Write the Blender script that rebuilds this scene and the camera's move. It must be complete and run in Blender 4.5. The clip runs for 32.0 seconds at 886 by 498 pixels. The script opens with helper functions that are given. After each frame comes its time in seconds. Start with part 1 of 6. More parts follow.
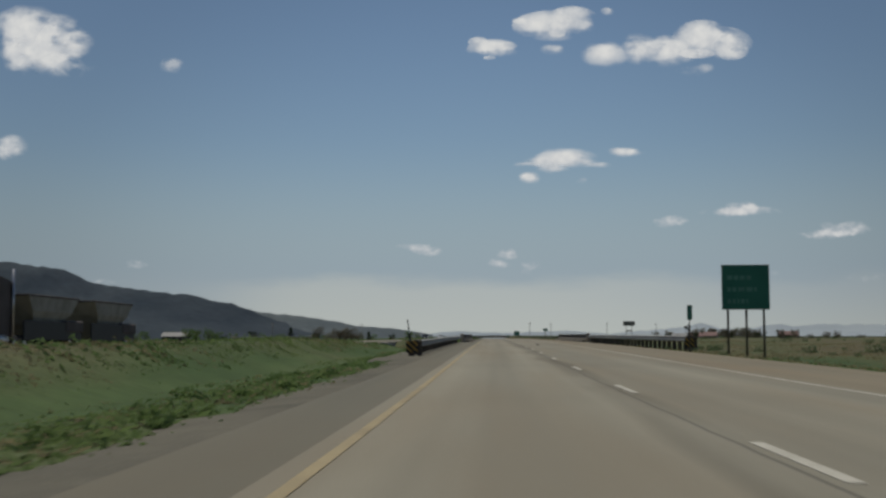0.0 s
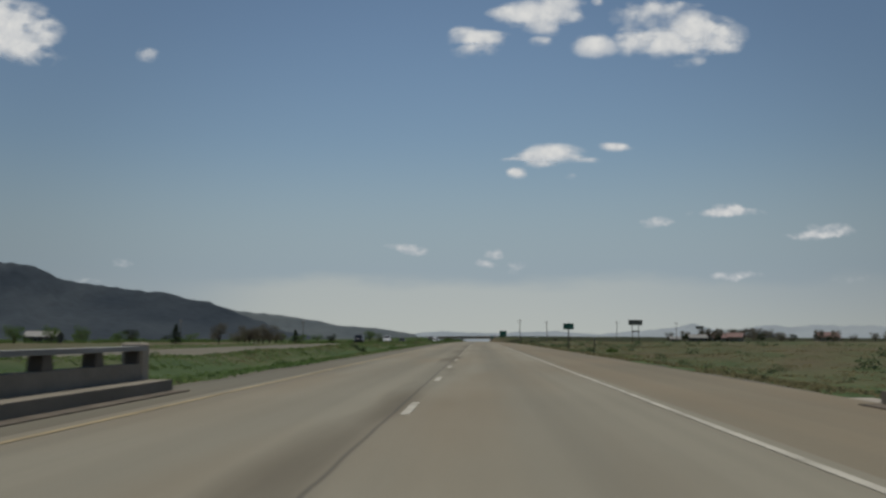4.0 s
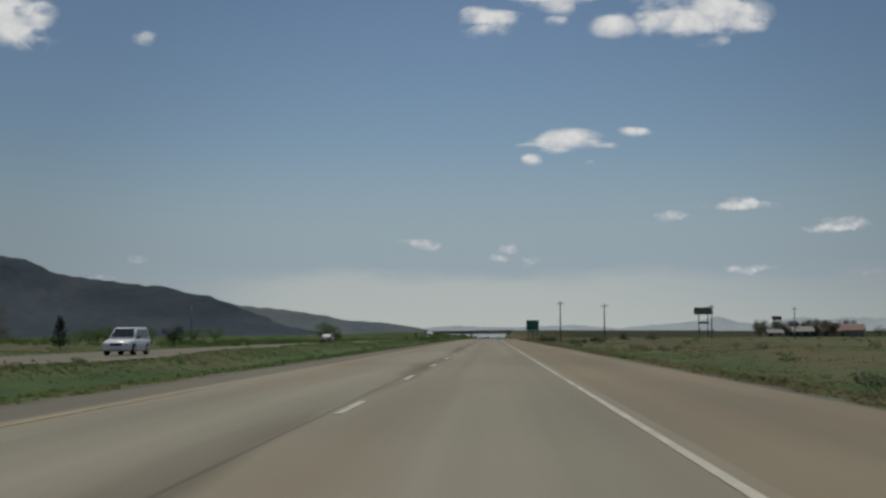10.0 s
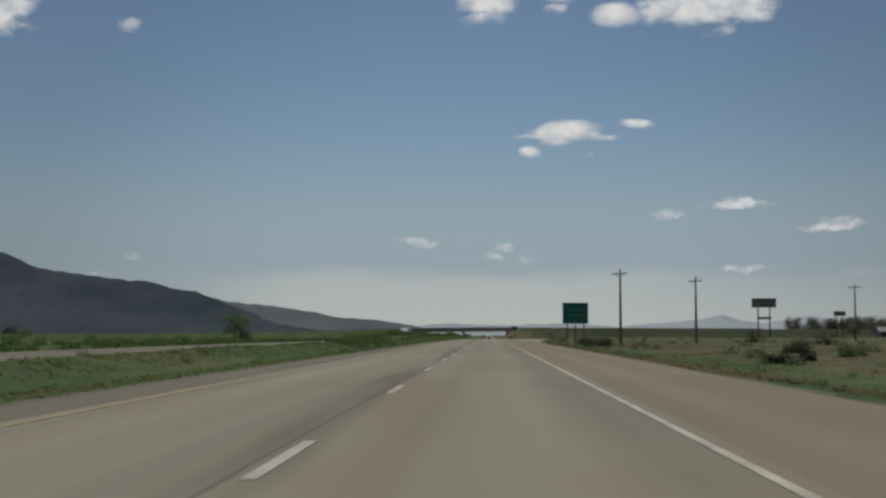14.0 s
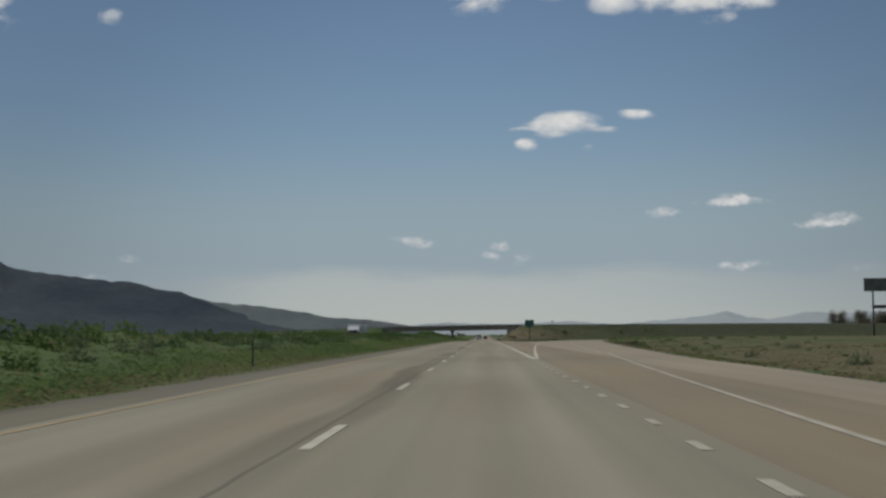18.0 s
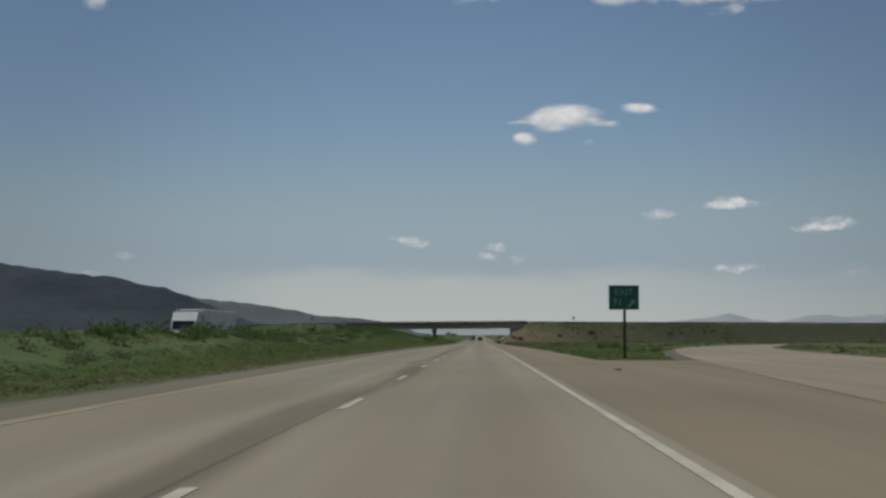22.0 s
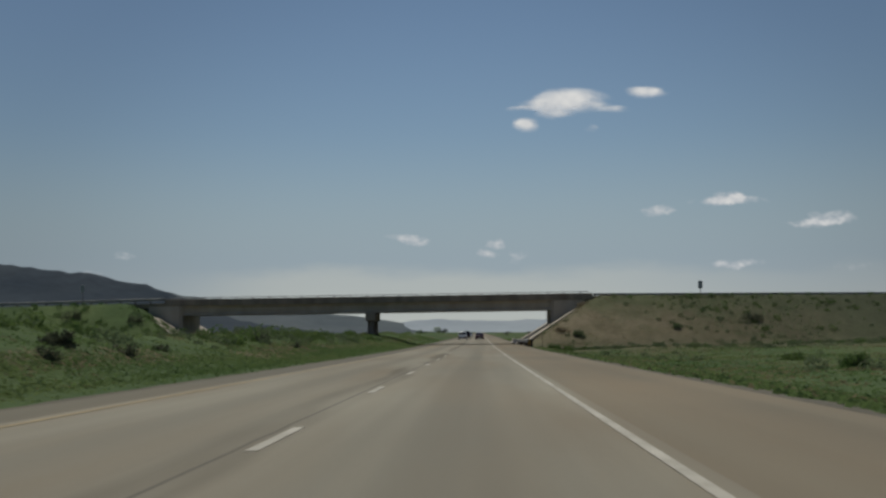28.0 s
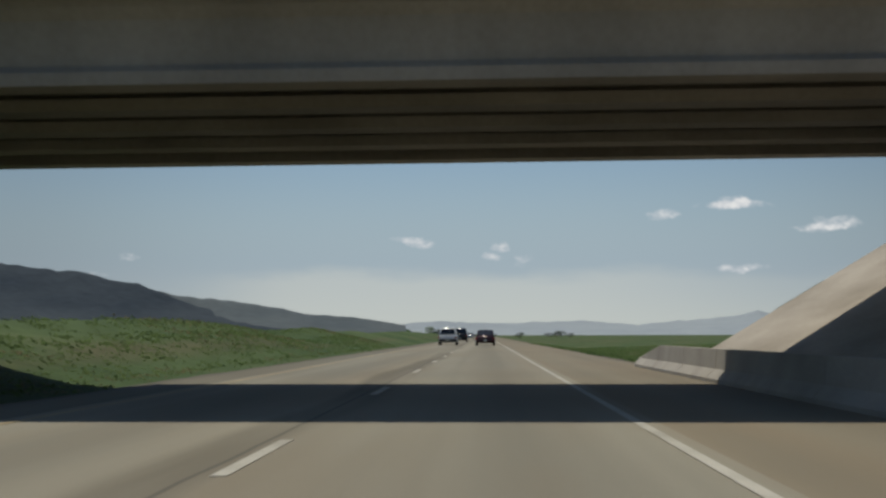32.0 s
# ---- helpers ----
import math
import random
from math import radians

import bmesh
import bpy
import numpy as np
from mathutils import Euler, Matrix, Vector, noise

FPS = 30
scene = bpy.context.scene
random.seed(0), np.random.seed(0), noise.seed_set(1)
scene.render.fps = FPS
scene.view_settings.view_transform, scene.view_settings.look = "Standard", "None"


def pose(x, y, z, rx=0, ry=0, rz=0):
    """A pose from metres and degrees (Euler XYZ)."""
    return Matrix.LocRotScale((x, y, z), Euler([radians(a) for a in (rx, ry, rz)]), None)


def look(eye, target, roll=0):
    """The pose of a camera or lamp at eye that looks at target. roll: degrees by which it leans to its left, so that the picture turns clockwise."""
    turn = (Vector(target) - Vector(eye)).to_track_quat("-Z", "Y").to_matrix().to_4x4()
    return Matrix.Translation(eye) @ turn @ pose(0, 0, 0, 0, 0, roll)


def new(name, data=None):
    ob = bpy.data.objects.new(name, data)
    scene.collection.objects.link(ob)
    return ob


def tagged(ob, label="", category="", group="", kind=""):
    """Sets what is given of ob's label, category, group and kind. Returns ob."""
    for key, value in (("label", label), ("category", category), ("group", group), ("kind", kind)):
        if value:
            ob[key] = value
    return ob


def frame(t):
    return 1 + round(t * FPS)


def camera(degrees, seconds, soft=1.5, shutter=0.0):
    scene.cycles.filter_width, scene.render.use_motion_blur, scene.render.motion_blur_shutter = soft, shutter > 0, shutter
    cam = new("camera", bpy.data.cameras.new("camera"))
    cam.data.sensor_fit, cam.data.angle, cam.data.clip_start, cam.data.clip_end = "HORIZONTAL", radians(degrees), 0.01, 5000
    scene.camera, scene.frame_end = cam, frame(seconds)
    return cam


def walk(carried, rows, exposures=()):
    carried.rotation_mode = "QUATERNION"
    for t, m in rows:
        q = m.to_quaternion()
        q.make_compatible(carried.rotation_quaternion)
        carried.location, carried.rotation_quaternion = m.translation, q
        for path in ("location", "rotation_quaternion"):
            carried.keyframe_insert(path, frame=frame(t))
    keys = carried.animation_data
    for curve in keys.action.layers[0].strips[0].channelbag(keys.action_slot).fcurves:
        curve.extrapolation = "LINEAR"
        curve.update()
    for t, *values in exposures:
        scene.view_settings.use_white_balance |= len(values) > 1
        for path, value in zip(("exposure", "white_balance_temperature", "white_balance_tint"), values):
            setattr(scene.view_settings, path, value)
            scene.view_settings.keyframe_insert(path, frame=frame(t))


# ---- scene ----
cam = camera(40.01, 32.0, soft=2.6, shutter=0.12)
EXPO = 0.0
PATH = [
    (0.0, pose(-2.25, 0.00, 0.98, 94.37, 0.16, 2.29)),
    (0.5, pose(-2.33, 19.72, 1.14, 94.19, 0.10, 2.17)),
    (1.0, pose(-2.15, 39.35, 1.30, 94.47, -0.17, 1.99)),
    (1.5, pose(-1.92, 58.90, 1.46, 94.42, -0.12, 1.34)),
    (2.0, pose(-1.53, 78.37, 1.64, 94.34, -0.15, 0.67)),
    (2.5, pose(-0.90, 97.76, 1.80, 94.44, 0.02, 0.54)),
    (3.0, pose(-0.32, 117.07, 1.94, 94.23, 0.38, 0.84)),
    (3.5, pose(0.38, 136.29, 2.04, 94.40, 0.12, 1.43)),
    (5.5, pose(1.65, 211.88, 2.35, 94.19, -0.02, 1.91)),
    (6.0, pose(1.78, 230.42, 2.44, 94.18, 0.19, 1.95)),
    (6.5, pose(1.93, 248.82, 2.53, 94.26, 0.01, 2.05)),
    (7.0, pose(2.00, 267.11, 2.62, 94.35, 0.66, 2.23)),
    (7.5, pose(2.01, 285.39, 2.70, 94.23, 0.23, 2.25)),
    (8.0, pose(1.99, 303.67, 2.77, 94.30, 0.22, 2.18)),
    (8.5, pose(2.02, 321.96, 2.83, 94.15, 0.08, 2.19)),
    (9.0, pose(2.03, 340.25, 2.89, 94.20, 0.70, 2.16)),
    (9.5, pose(2.01, 358.55, 2.94, 94.26, 0.22, 2.27)),
    (10.0, pose(1.94, 376.86, 2.97, 94.13, 0.24, 2.32)),
    (10.5, pose(1.92, 395.17, 3.00, 94.04, 0.31, 2.21)),
    (11.0, pose(1.94, 413.49, 3.03, 94.24, 0.80, 2.29)),
    (11.5, pose(1.87, 431.81, 3.05, 94.13, 0.39, 2.34)),
    (12.0, pose(1.84, 450.14, 3.07, 94.17, 0.71, 2.41)),
    (12.5, pose(1.73, 468.48, 3.09, 94.17, 0.24, 2.46)),
    (13.0, pose(1.69, 486.84, 3.11, 94.29, 0.35, 2.29)),
    (13.5, pose(1.61, 505.28, 3.14, 94.17, 0.17, 2.21)),
    (14.0, pose(1.61, 523.79, 3.18, 94.03, 0.01, 2.13)),
    (14.5, pose(1.80, 542.38, 3.21, 94.11, 0.28, 2.12)),
    (16.5, pose(1.64, 617.21, 3.32, 93.88, -0.33, 2.11)),
    (17.0, pose(1.61, 635.79, 3.33, 93.95, -0.09, 2.10)),
    (17.5, pose(1.60, 654.29, 3.32, 93.93, 0.40, 1.94)),
    (18.0, pose(1.59, 672.71, 3.31, 94.01, 0.57, 1.96)),
    (18.5, pose(1.62, 691.06, 3.29, 93.99, 0.08, 1.85)),
    (19.0, pose(1.73, 709.33, 3.27, 94.00, 0.12, 1.76)),
    (19.5, pose(1.77, 727.56, 3.24, 93.93, 0.21, 1.72)),
    (20.0, pose(1.79, 745.74, 3.22, 93.99, 0.36, 1.80)),
    (20.5, pose(1.87, 763.89, 3.20, 93.91, 0.33, 1.84)),
    (21.0, pose(1.89, 781.99, 3.17, 93.87, 0.58, 1.84)),
    (21.5, pose(1.96, 800.04, 3.15, 93.78, 0.05, 1.89)),
    (22.0, pose(1.91, 818.07, 3.13, 94.01, -0.01, 1.75)),
    (22.5, pose(1.95, 836.08, 3.10, 93.95, 0.08, 1.79)),
    (23.0, pose(1.89, 854.08, 3.06, 93.95, -0.03, 1.92)),
    (23.5, pose(1.91, 872.07, 3.02, 93.75, 0.16, 1.95)),
    (24.0, pose(1.87, 890.04, 2.96, 93.86, 0.31, 2.01)),
    (24.5, pose(1.85, 908.00, 2.90, 93.81, 0.01, 1.81)),
    (25.0, pose(1.84, 925.95, 2.82, 93.70, 0.11, 1.72)),
    (25.5, pose(1.85, 943.90, 2.73, 93.81, 0.27, 1.63)),
    (27.5, pose(2.03, 1015.76, 2.31, 93.85, 0.15, 1.57)),
    (28.0, pose(2.04, 1033.74, 2.19, 93.91, 0.41, 1.75)),
    (28.5, pose(2.04, 1051.74, 2.08, 93.99, 0.21, 1.67)),
    (29.0, pose(2.02, 1069.75, 1.98, 93.69, -0.09, 1.67)),
    (29.5, pose(1.98, 1087.72, 1.88, 93.84, 0.45, 1.69)),
    (30.0, pose(1.94, 1105.58, 1.78, 93.74, -0.32, 1.79)),
    (30.5, pose(1.93, 1123.34, 1.70, 93.81, 0.08, 1.64)),
    (31.0, pose(1.91, 1140.99, 1.63, 93.81, -0.18, 1.72)),
    (31.5, pose(1.86, 1158.53, 1.58, 93.82, 0.15, 1.77)),
    (32.0, pose(1.83, 1175.97, 1.54, 94.04, 0.10, 1.95)),
]
walk(cam, PATH, exposures=[(0.0, EXPO), (29.5, EXPO), (31.0, EXPO + 0.12), (32.0, EXPO + 0.25)])

# ---- node helpers ----
def scaled(n, l, colour, fac, amount):
    """The colour times 1 - amount ... 1 + amount, by a value from 0 to 1."""
    mr = n.new("ShaderNodeMapRange")
    mr.inputs["To Min"].default_value, mr.inputs["To Max"].default_value = 1 - amount, 1 + amount
    l.new(fac, mr.inputs["Value"])
    mx = n.new("ShaderNodeVectorMath")
    mx.operation = "SCALE"
    l.new(colour, mx.inputs[0])
    l.new(mr.outputs[0], mx.inputs["Scale"])
    return mx.outputs[0]


def math_node(n, l, op, a, b=None, c=None, clamp=False):
    x = n.new("ShaderNodeMath")
    x.operation = op
    x.use_clamp = clamp
    for i, v in enumerate((a, b, c)):
        if v is None:
            continue
        if isinstance(v, (int, float)):
            x.inputs[i].default_value = v
        else:
            l.new(v, x.inputs[i])
    return x.outputs[0]


def mix_col(n, l, fac, a, b):
    x = n.new("ShaderNodeMix")
    x.data_type = "RGBA"
    for sock, v in ((x.inputs[0], fac), (x.inputs[6], a), (x.inputs[7], b)):
        if isinstance(v, tuple):
            sock.default_value = (*v, 1)
        elif isinstance(v, (int, float)):
            sock.default_value = v
        else:
            l.new(v, sock)
    return x.outputs[2]


def noise_node(n, l, vec, scale, detail=4, stretch=None):
    if stretch:
        mp = n.new("ShaderNodeMapping")
        mp.inputs["Scale"].default_value = stretch
        l.new(vec, mp.inputs["Vector"])
        vec = mp.outputs[0]
    t = n.new("ShaderNodeTexNoise")
    t.inputs["Scale"].default_value = scale
    t.inputs["Detail"].default_value = detail
    l.new(vec, t.inputs["Vector"])
    return t.outputs["Fac"]


# ---- light ----
SUN_WAY = Vector((-0.15, 0.28, 1.0)).normalized()
world = bpy.data.worlds.new("sky")
scene.world = world
world.use_nodes = True
wn = world.node_tree.nodes
wl = world.node_tree.links
sky = wn.new("ShaderNodeTexSky")
sky.sky_type = "NISHITA"
sky.sun_disc = False
sky.sun_elevation = math.asin(SUN_WAY.z)
sky.sun_rotation = math.atan2(SUN_WAY.x, SUN_WAY.y)
sky.altitude = 300
sky.air_density = 1.2
sky.dust_density = 0.3
sky.ozone_density = 5.0
wn["Background"].inputs["Strength"].default_value = 0.054
# pale haze that thickens towards the horizon, and a bank of thin cloud low over the plain ahead
tex = wn.new("ShaderNodeTexCoord")
sep_sky = wn.new("ShaderNodeSeparateXYZ")
wl.new(tex.outputs["Generated"], sep_sky.inputs[0])
DX, DY, DZ = sep_sky.outputs


def grade(value, a, b, lo=0.0, hi=1.0):
    """A smooth step of a value from a to b."""
    x = wn.new("ShaderNodeMapRange")
    x.interpolation_type = "SMOOTHSTEP"
    for k, v in (("From Min", a), ("From Max", b), ("To Min", lo), ("To Max", hi)):
        x.inputs[k].default_value = v
    wl.new(value, x.inputs["Value"])
    return x.outputs[0]


ahead = grade(DY, 0.45, 0.7)
forward = math_node(wn, wl, "MAXIMUM", DY, 0.05)
bearing = math_node(wn, wl, "DIVIDE", DX, forward)
height = math_node(wn, wl, "DIVIDE", DZ, forward)
flat_way = wn.new("ShaderNodeCombineXYZ")
wl.new(bearing, flat_way.inputs[0])
wl.new(height, flat_way.inputs[1])
FLAT = flat_way.outputs[0]
HAZE_HIGH, HAZE_LOW, HAZE_BANK = (5.1, 6.4, 7.5), (7.05, 7.7, 7.55), (8.65, 9.05, 8.45)
veil = wn.new("ShaderNodeVectorMath")
veil.operation = "MULTIPLY"
veil.inputs[1].default_value = (1.17, 1.13, 1.09)
wl.new(sky.outputs[0], veil.inputs[0])
air = mix_col(wn, wl, grade(DZ, 0.17, 0.02), veil.outputs[0], HAZE_HIGH)
air = mix_col(wn, wl, grade(DZ, 0.066, 0.0), air, HAZE_LOW)
billow = noise_node(wn, wl, FLAT, 9.0, 5, (1.0, 3.0, 1))
edge = math_node(wn, wl, "MULTIPLY_ADD", math_node(wn, wl, "SUBTRACT", billow, 0.5), 0.035, DZ)
bank = math_node(wn, wl, "MULTIPLY", grade(edge, 0.056, 0.040), math_node(wn, wl, "MULTIPLY", grade(bearing, -0.27, -0.15), grade(bearing, 0.30, 0.02, 0.25, 1.0)))
air = mix_col(wn, wl, math_node(wn, wl, "MULTIPLY", bank, 0.55), air, HAZE_BANK)
dim = grade(DY, 0.92, 1.0, 0.76, 1.0)
glow_way = wn.new("ShaderNodeVectorMath")
glow_way.operation = "SCALE"
wl.new(air, glow_way.inputs[0])
wl.new(dim, glow_way.inputs["Scale"])
air = glow_way.outputs[0]

CLOUD_GREY, CLOUD_WHITE = (7.6, 8.2, 9.0), (12.2, 12.2, 12.0)
# distant fair-weather clouds as heaps of puffs: bearing and height as tangents, half width, half height, thickness
CLOUDS_LOW = ((-0.0573, 0.0772, 0.0186, 0.0037, 0.8), (0.0046, 0.0652, 0.0093, 0.0042, 0.75), (0.0135, 0.0728, 0.007, 0.0033, 0.7), (0.0326, 0.0648, 0.0093, 0.0033, 0.5),
              (0.0306, 0.0585, 0.0065, 0.0028, 0.3), (0.1461, 0.0971, 0.0139, 0.0046, 0.7), (0.2114, 0.055, 0.0223, 0.0037, 0.55), (0.1978, 0.0533, 0.0139, 0.0028, 0.35),
              (0.288, 0.091, 0.0204, 0.0056, 0.75), (0.2717, 0.0863, 0.0204, 0.0037, 0.6), (0.3, 0.0518, 0.0186, 0.0037, 0.25), (0.2046, 0.1067, 0.0269, 0.0042, 0.7),
              (0.2019, 0.1091, 0.0139, 0.0056, 0.65), (-0.2943, 0.0663, 0.0084, 0.0033, 0.45), (-0.3285, 0.0484, 0.0186, 0.0033, 0.35))


def vector_math(op, a, *rest):
    x = wn.new("ShaderNodeVectorMath")
    x.operation = op
    for k, v in enumerate((a, *rest)):
        if isinstance(v, tuple):
            x.inputs[k].default_value = v
        else:
            wl.new(v, x.inputs[k])
    return x


curl = wn.new("ShaderNodeTexNoise")
curl.inputs["Scale"].default_value, curl.inputs["Detail"].default_value = 42.0, 4
wl.new(FLAT, curl.inputs["Vector"])
PUFFED = vector_math("MULTIPLY_ADD", vector_math("SUBTRACT", curl.outputs["Color"], (0.5, 0.5, 0.5)).outputs[0], (0.026, 0.014, 0.0), FLAT).outputs[0]
ragged_edge = noise_node(wn, wl, FLAT, 120.0, 5, (1.0, 1.5, 1))
heap = None
for a, b, wide, tall, thick in CLOUDS_LOW:
    wide, tall = wide * 1.25, tall * 1.35
    q = vector_math("MULTIPLY_ADD", PUFFED, (1 / wide, 1 / tall, 0.0), (-a / wide, -b / tall, 0.0)).outputs[0]
    puff = math_node(wn, wl, "MULTIPLY_ADD", vector_math("DOT_PRODUCT", q, q).outputs["Value"], -thick, thick, True)
    heap = puff if heap is None else math_node(wn, wl, "ADD", heap, puff)
heap = math_node(wn, wl, "MULTIPLY", heap, ahead)
body = math_node(wn, wl, "MULTIPLY_ADD", math_node(wn, wl, "SUBTRACT", ragged_edge, 0.5), 1.1, heap)
cover = math_node(wn, wl, "MULTIPLY", grade(body, 0.05, 1.15), grade(heap, 0.0, 0.3))
white = mix_col(wn, wl, math_node(wn, wl, "MULTIPLY_ADD", ragged_edge, 1.3, math_node(wn, wl, "MULTIPLY_ADD", body, 0.55, -0.55), True), CLOUD_GREY, CLOUD_WHITE)
air = mix_col(wn, wl, math_node(wn, wl, "MULTIPLY", cover, 0.95), air, white)
wl.new(air, wn["Background"].inputs[0])
sun_data = bpy.data.lights.new("sun", "SUN")
sun_data.energy = 2.75
sun_data.angle = radians(0.55)
sun_data.color = (1.0, 0.95, 0.84)
sun = new("sun", sun_data)
sun.matrix_world = look(SUN_WAY * 100, (0, 0, 0))


# ---- materials ----
def mat(name, col, rough=0.8, metal=0.0, col2=None, scale=2.0, stretch=(1, 1, 1), fine=0.0, fine_scale=60.0, bump=0.0,
        spread=0.0, island=0.0, spec=0.3):
    """A surface of two colours mixed by broad noise, with finer grain, bump and a random shift from piece to piece."""
    m = bpy.data.materials.new(name)
    m.use_nodes = True
    n, l = m.node_tree.nodes, m.node_tree.links
    b = n["Principled BSDF"]
    b.inputs["Roughness"].default_value = rough
    b.inputs["Metallic"].default_value = metal
    b.inputs["Specular IOR Level"].default_value = spec
    geo = n.new("ShaderNodeNewGeometry")
    mp = n.new("ShaderNodeMapping")
    mp.inputs["Scale"].default_value = stretch
    l.new(geo.outputs["Position"], mp.inputs["Vector"])
    t = n.new("ShaderNodeTexNoise")
    t.inputs["Scale"].default_value = scale
    t.inputs["Detail"].default_value = 6
    l.new(mp.outputs[0], t.inputs["Vector"])
    r = n.new("ShaderNodeValToRGB")
    r.color_ramp.elements[0].position, r.color_ramp.elements[1].position = 0.32, 0.68
    r.color_ramp.elements[0].color = (*col, 1)
    r.color_ramp.elements[1].color = (*(col2 or [min(1, c * 1.25) for c in col]), 1)
    l.new(t.outputs["Fac"], r.inputs[0])
    out = r.outputs[0]
    if fine or bump:
        t2 = n.new("ShaderNodeTexNoise")
        t2.inputs["Scale"].default_value = fine_scale
        t2.inputs["Detail"].default_value = 3
        l.new(geo.outputs["Position"], t2.inputs["Vector"])
    if fine:
        out = scaled(n, l, out, t2.outputs["Fac"], fine)
    if spread:
        oi = n.new("ShaderNodeObjectInfo")
        out = scaled(n, l, out, oi.outputs["Random"], spread)
    if island:
        out = scaled(n, l, out, geo.outputs["Random Per Island"], island)
    l.new(out, b.inputs["Base Color"])
    if bump:
        bp = n.new("ShaderNodeBump")
        bp.inputs["Strength"].default_value = 0.6
        bp.inputs["Distance"].default_value = bump
        l.new(t2.outputs["Fac"], bp.inputs["Height"])
        l.new(bp.outputs[0], b.inputs["Normal"])
    return m


def pavement_material(name, light, dark, brown, seam=True):
    """Worn pavement: wheel tracks and stains drawn out along the road, dark sealed joints, fine aggregate."""
    m = bpy.data.materials.new(name)
    m.use_nodes = True
    n, l = m.node_tree.nodes, m.node_tree.links
    b = n["Principled BSDF"]
    b.inputs["Roughness"].default_value = 0.85
    b.inputs["Specular IOR Level"].default_value = 0.25
    geo = n.new("ShaderNodeNewGeometry")
    pos = geo.outputs["Position"]
    sep = n.new("ShaderNodeSeparateXYZ")
    l.new(pos, sep.inputs[0])
    x, y = sep.outputs[0], sep.outputs[1]
    tracks = noise_node(n, l, pos, 1.0, 3, (0.75, 0.006, 0))
    stains = noise_node(n, l, pos, 1.0, 5, (0.5, 0.045, 0))
    patch = noise_node(n, l, pos, 0.06, 3, (0.4, 1, 0))
    grain = noise_node(n, l, pos, 30, 3)
    c = mix_col(n, l, math_node(n, l, "SMOOTH_MIN", math_node(n, l, "MULTIPLY_ADD", tracks, 3.0, -1.0, True), 1.0, 0.1), dark, light)
    c = mix_col(n, l, math_node(n, l, "MULTIPLY_ADD", stains, 3.2, -1.35, True), c, brown)
    c = scaled(n, l, c, patch, 0.22)
    c = scaled(n, l, c, grain, 0.10)
    if seam:
        # dark oil and sealant that wanders beside the lane joint
        wander = math_node(n, l, "MULTIPLY_ADD", noise_node(n, l, pos, 1.0, 2, (0, 0.05, 0)), 1.5, -1.05)
        near = math_node(n, l, "ABSOLUTE", math_node(n, l, "SUBTRACT", x, wander))
        band = math_node(n, l, "MULTIPLY_ADD", near, -4.5, 2.0, True)
        some = math_node(n, l, "MULTIPLY_ADD", noise_node(n, l, pos, 1.0, 4, (0.6, 0.045, 0)), 4.2, -1.55, True)
        f = math_node(n, l, "MULTIPLY", math_node(n, l, "MULTIPLY", band, some), 0.72)
        c = mix_col(n, l, f, c, (0.098, 0.086, 0.060))
        # a fine dark joint between the two lanes
        thin = math_node(n, l, "ABSOLUTE", math_node(n, l, "ADD", x, math_node(n, l, "MULTIPLY_ADD", noise_node(n, l, pos, 1.0, 3, (0, 0.4, 0)), 0.08, 0.13)))
        c = mix_col(n, l, math_node(n, l, "MULTIPLY", math_node(n, l, "MULTIPLY_ADD", thin, -40.0, 1.4, True), 0.6), c, (0.06, 0.055, 0.045))
        # the oil-darkened middle of each lane
        for mid in (1.75, -1.75):
            off = math_node(n, l, "ABSOLUTE", math_node(n, l, "SUBTRACT", x, mid))
            band = math_node(n, l, "MULTIPLY_ADD", off, -1.6, 1.0, True)
            c = mix_col(n, l, math_node(n, l, "MULTIPLY", band, 0.42), c, dark)
    l.new(c, b.inputs["Base Color"])
    bp = n.new("ShaderNodeBump")
    bp.inputs["Distance"].default_value = 0.004
    l.new(grain, bp.inputs["Height"])
    l.new(bp.outputs[0], b.inputs["Normal"])
    return m


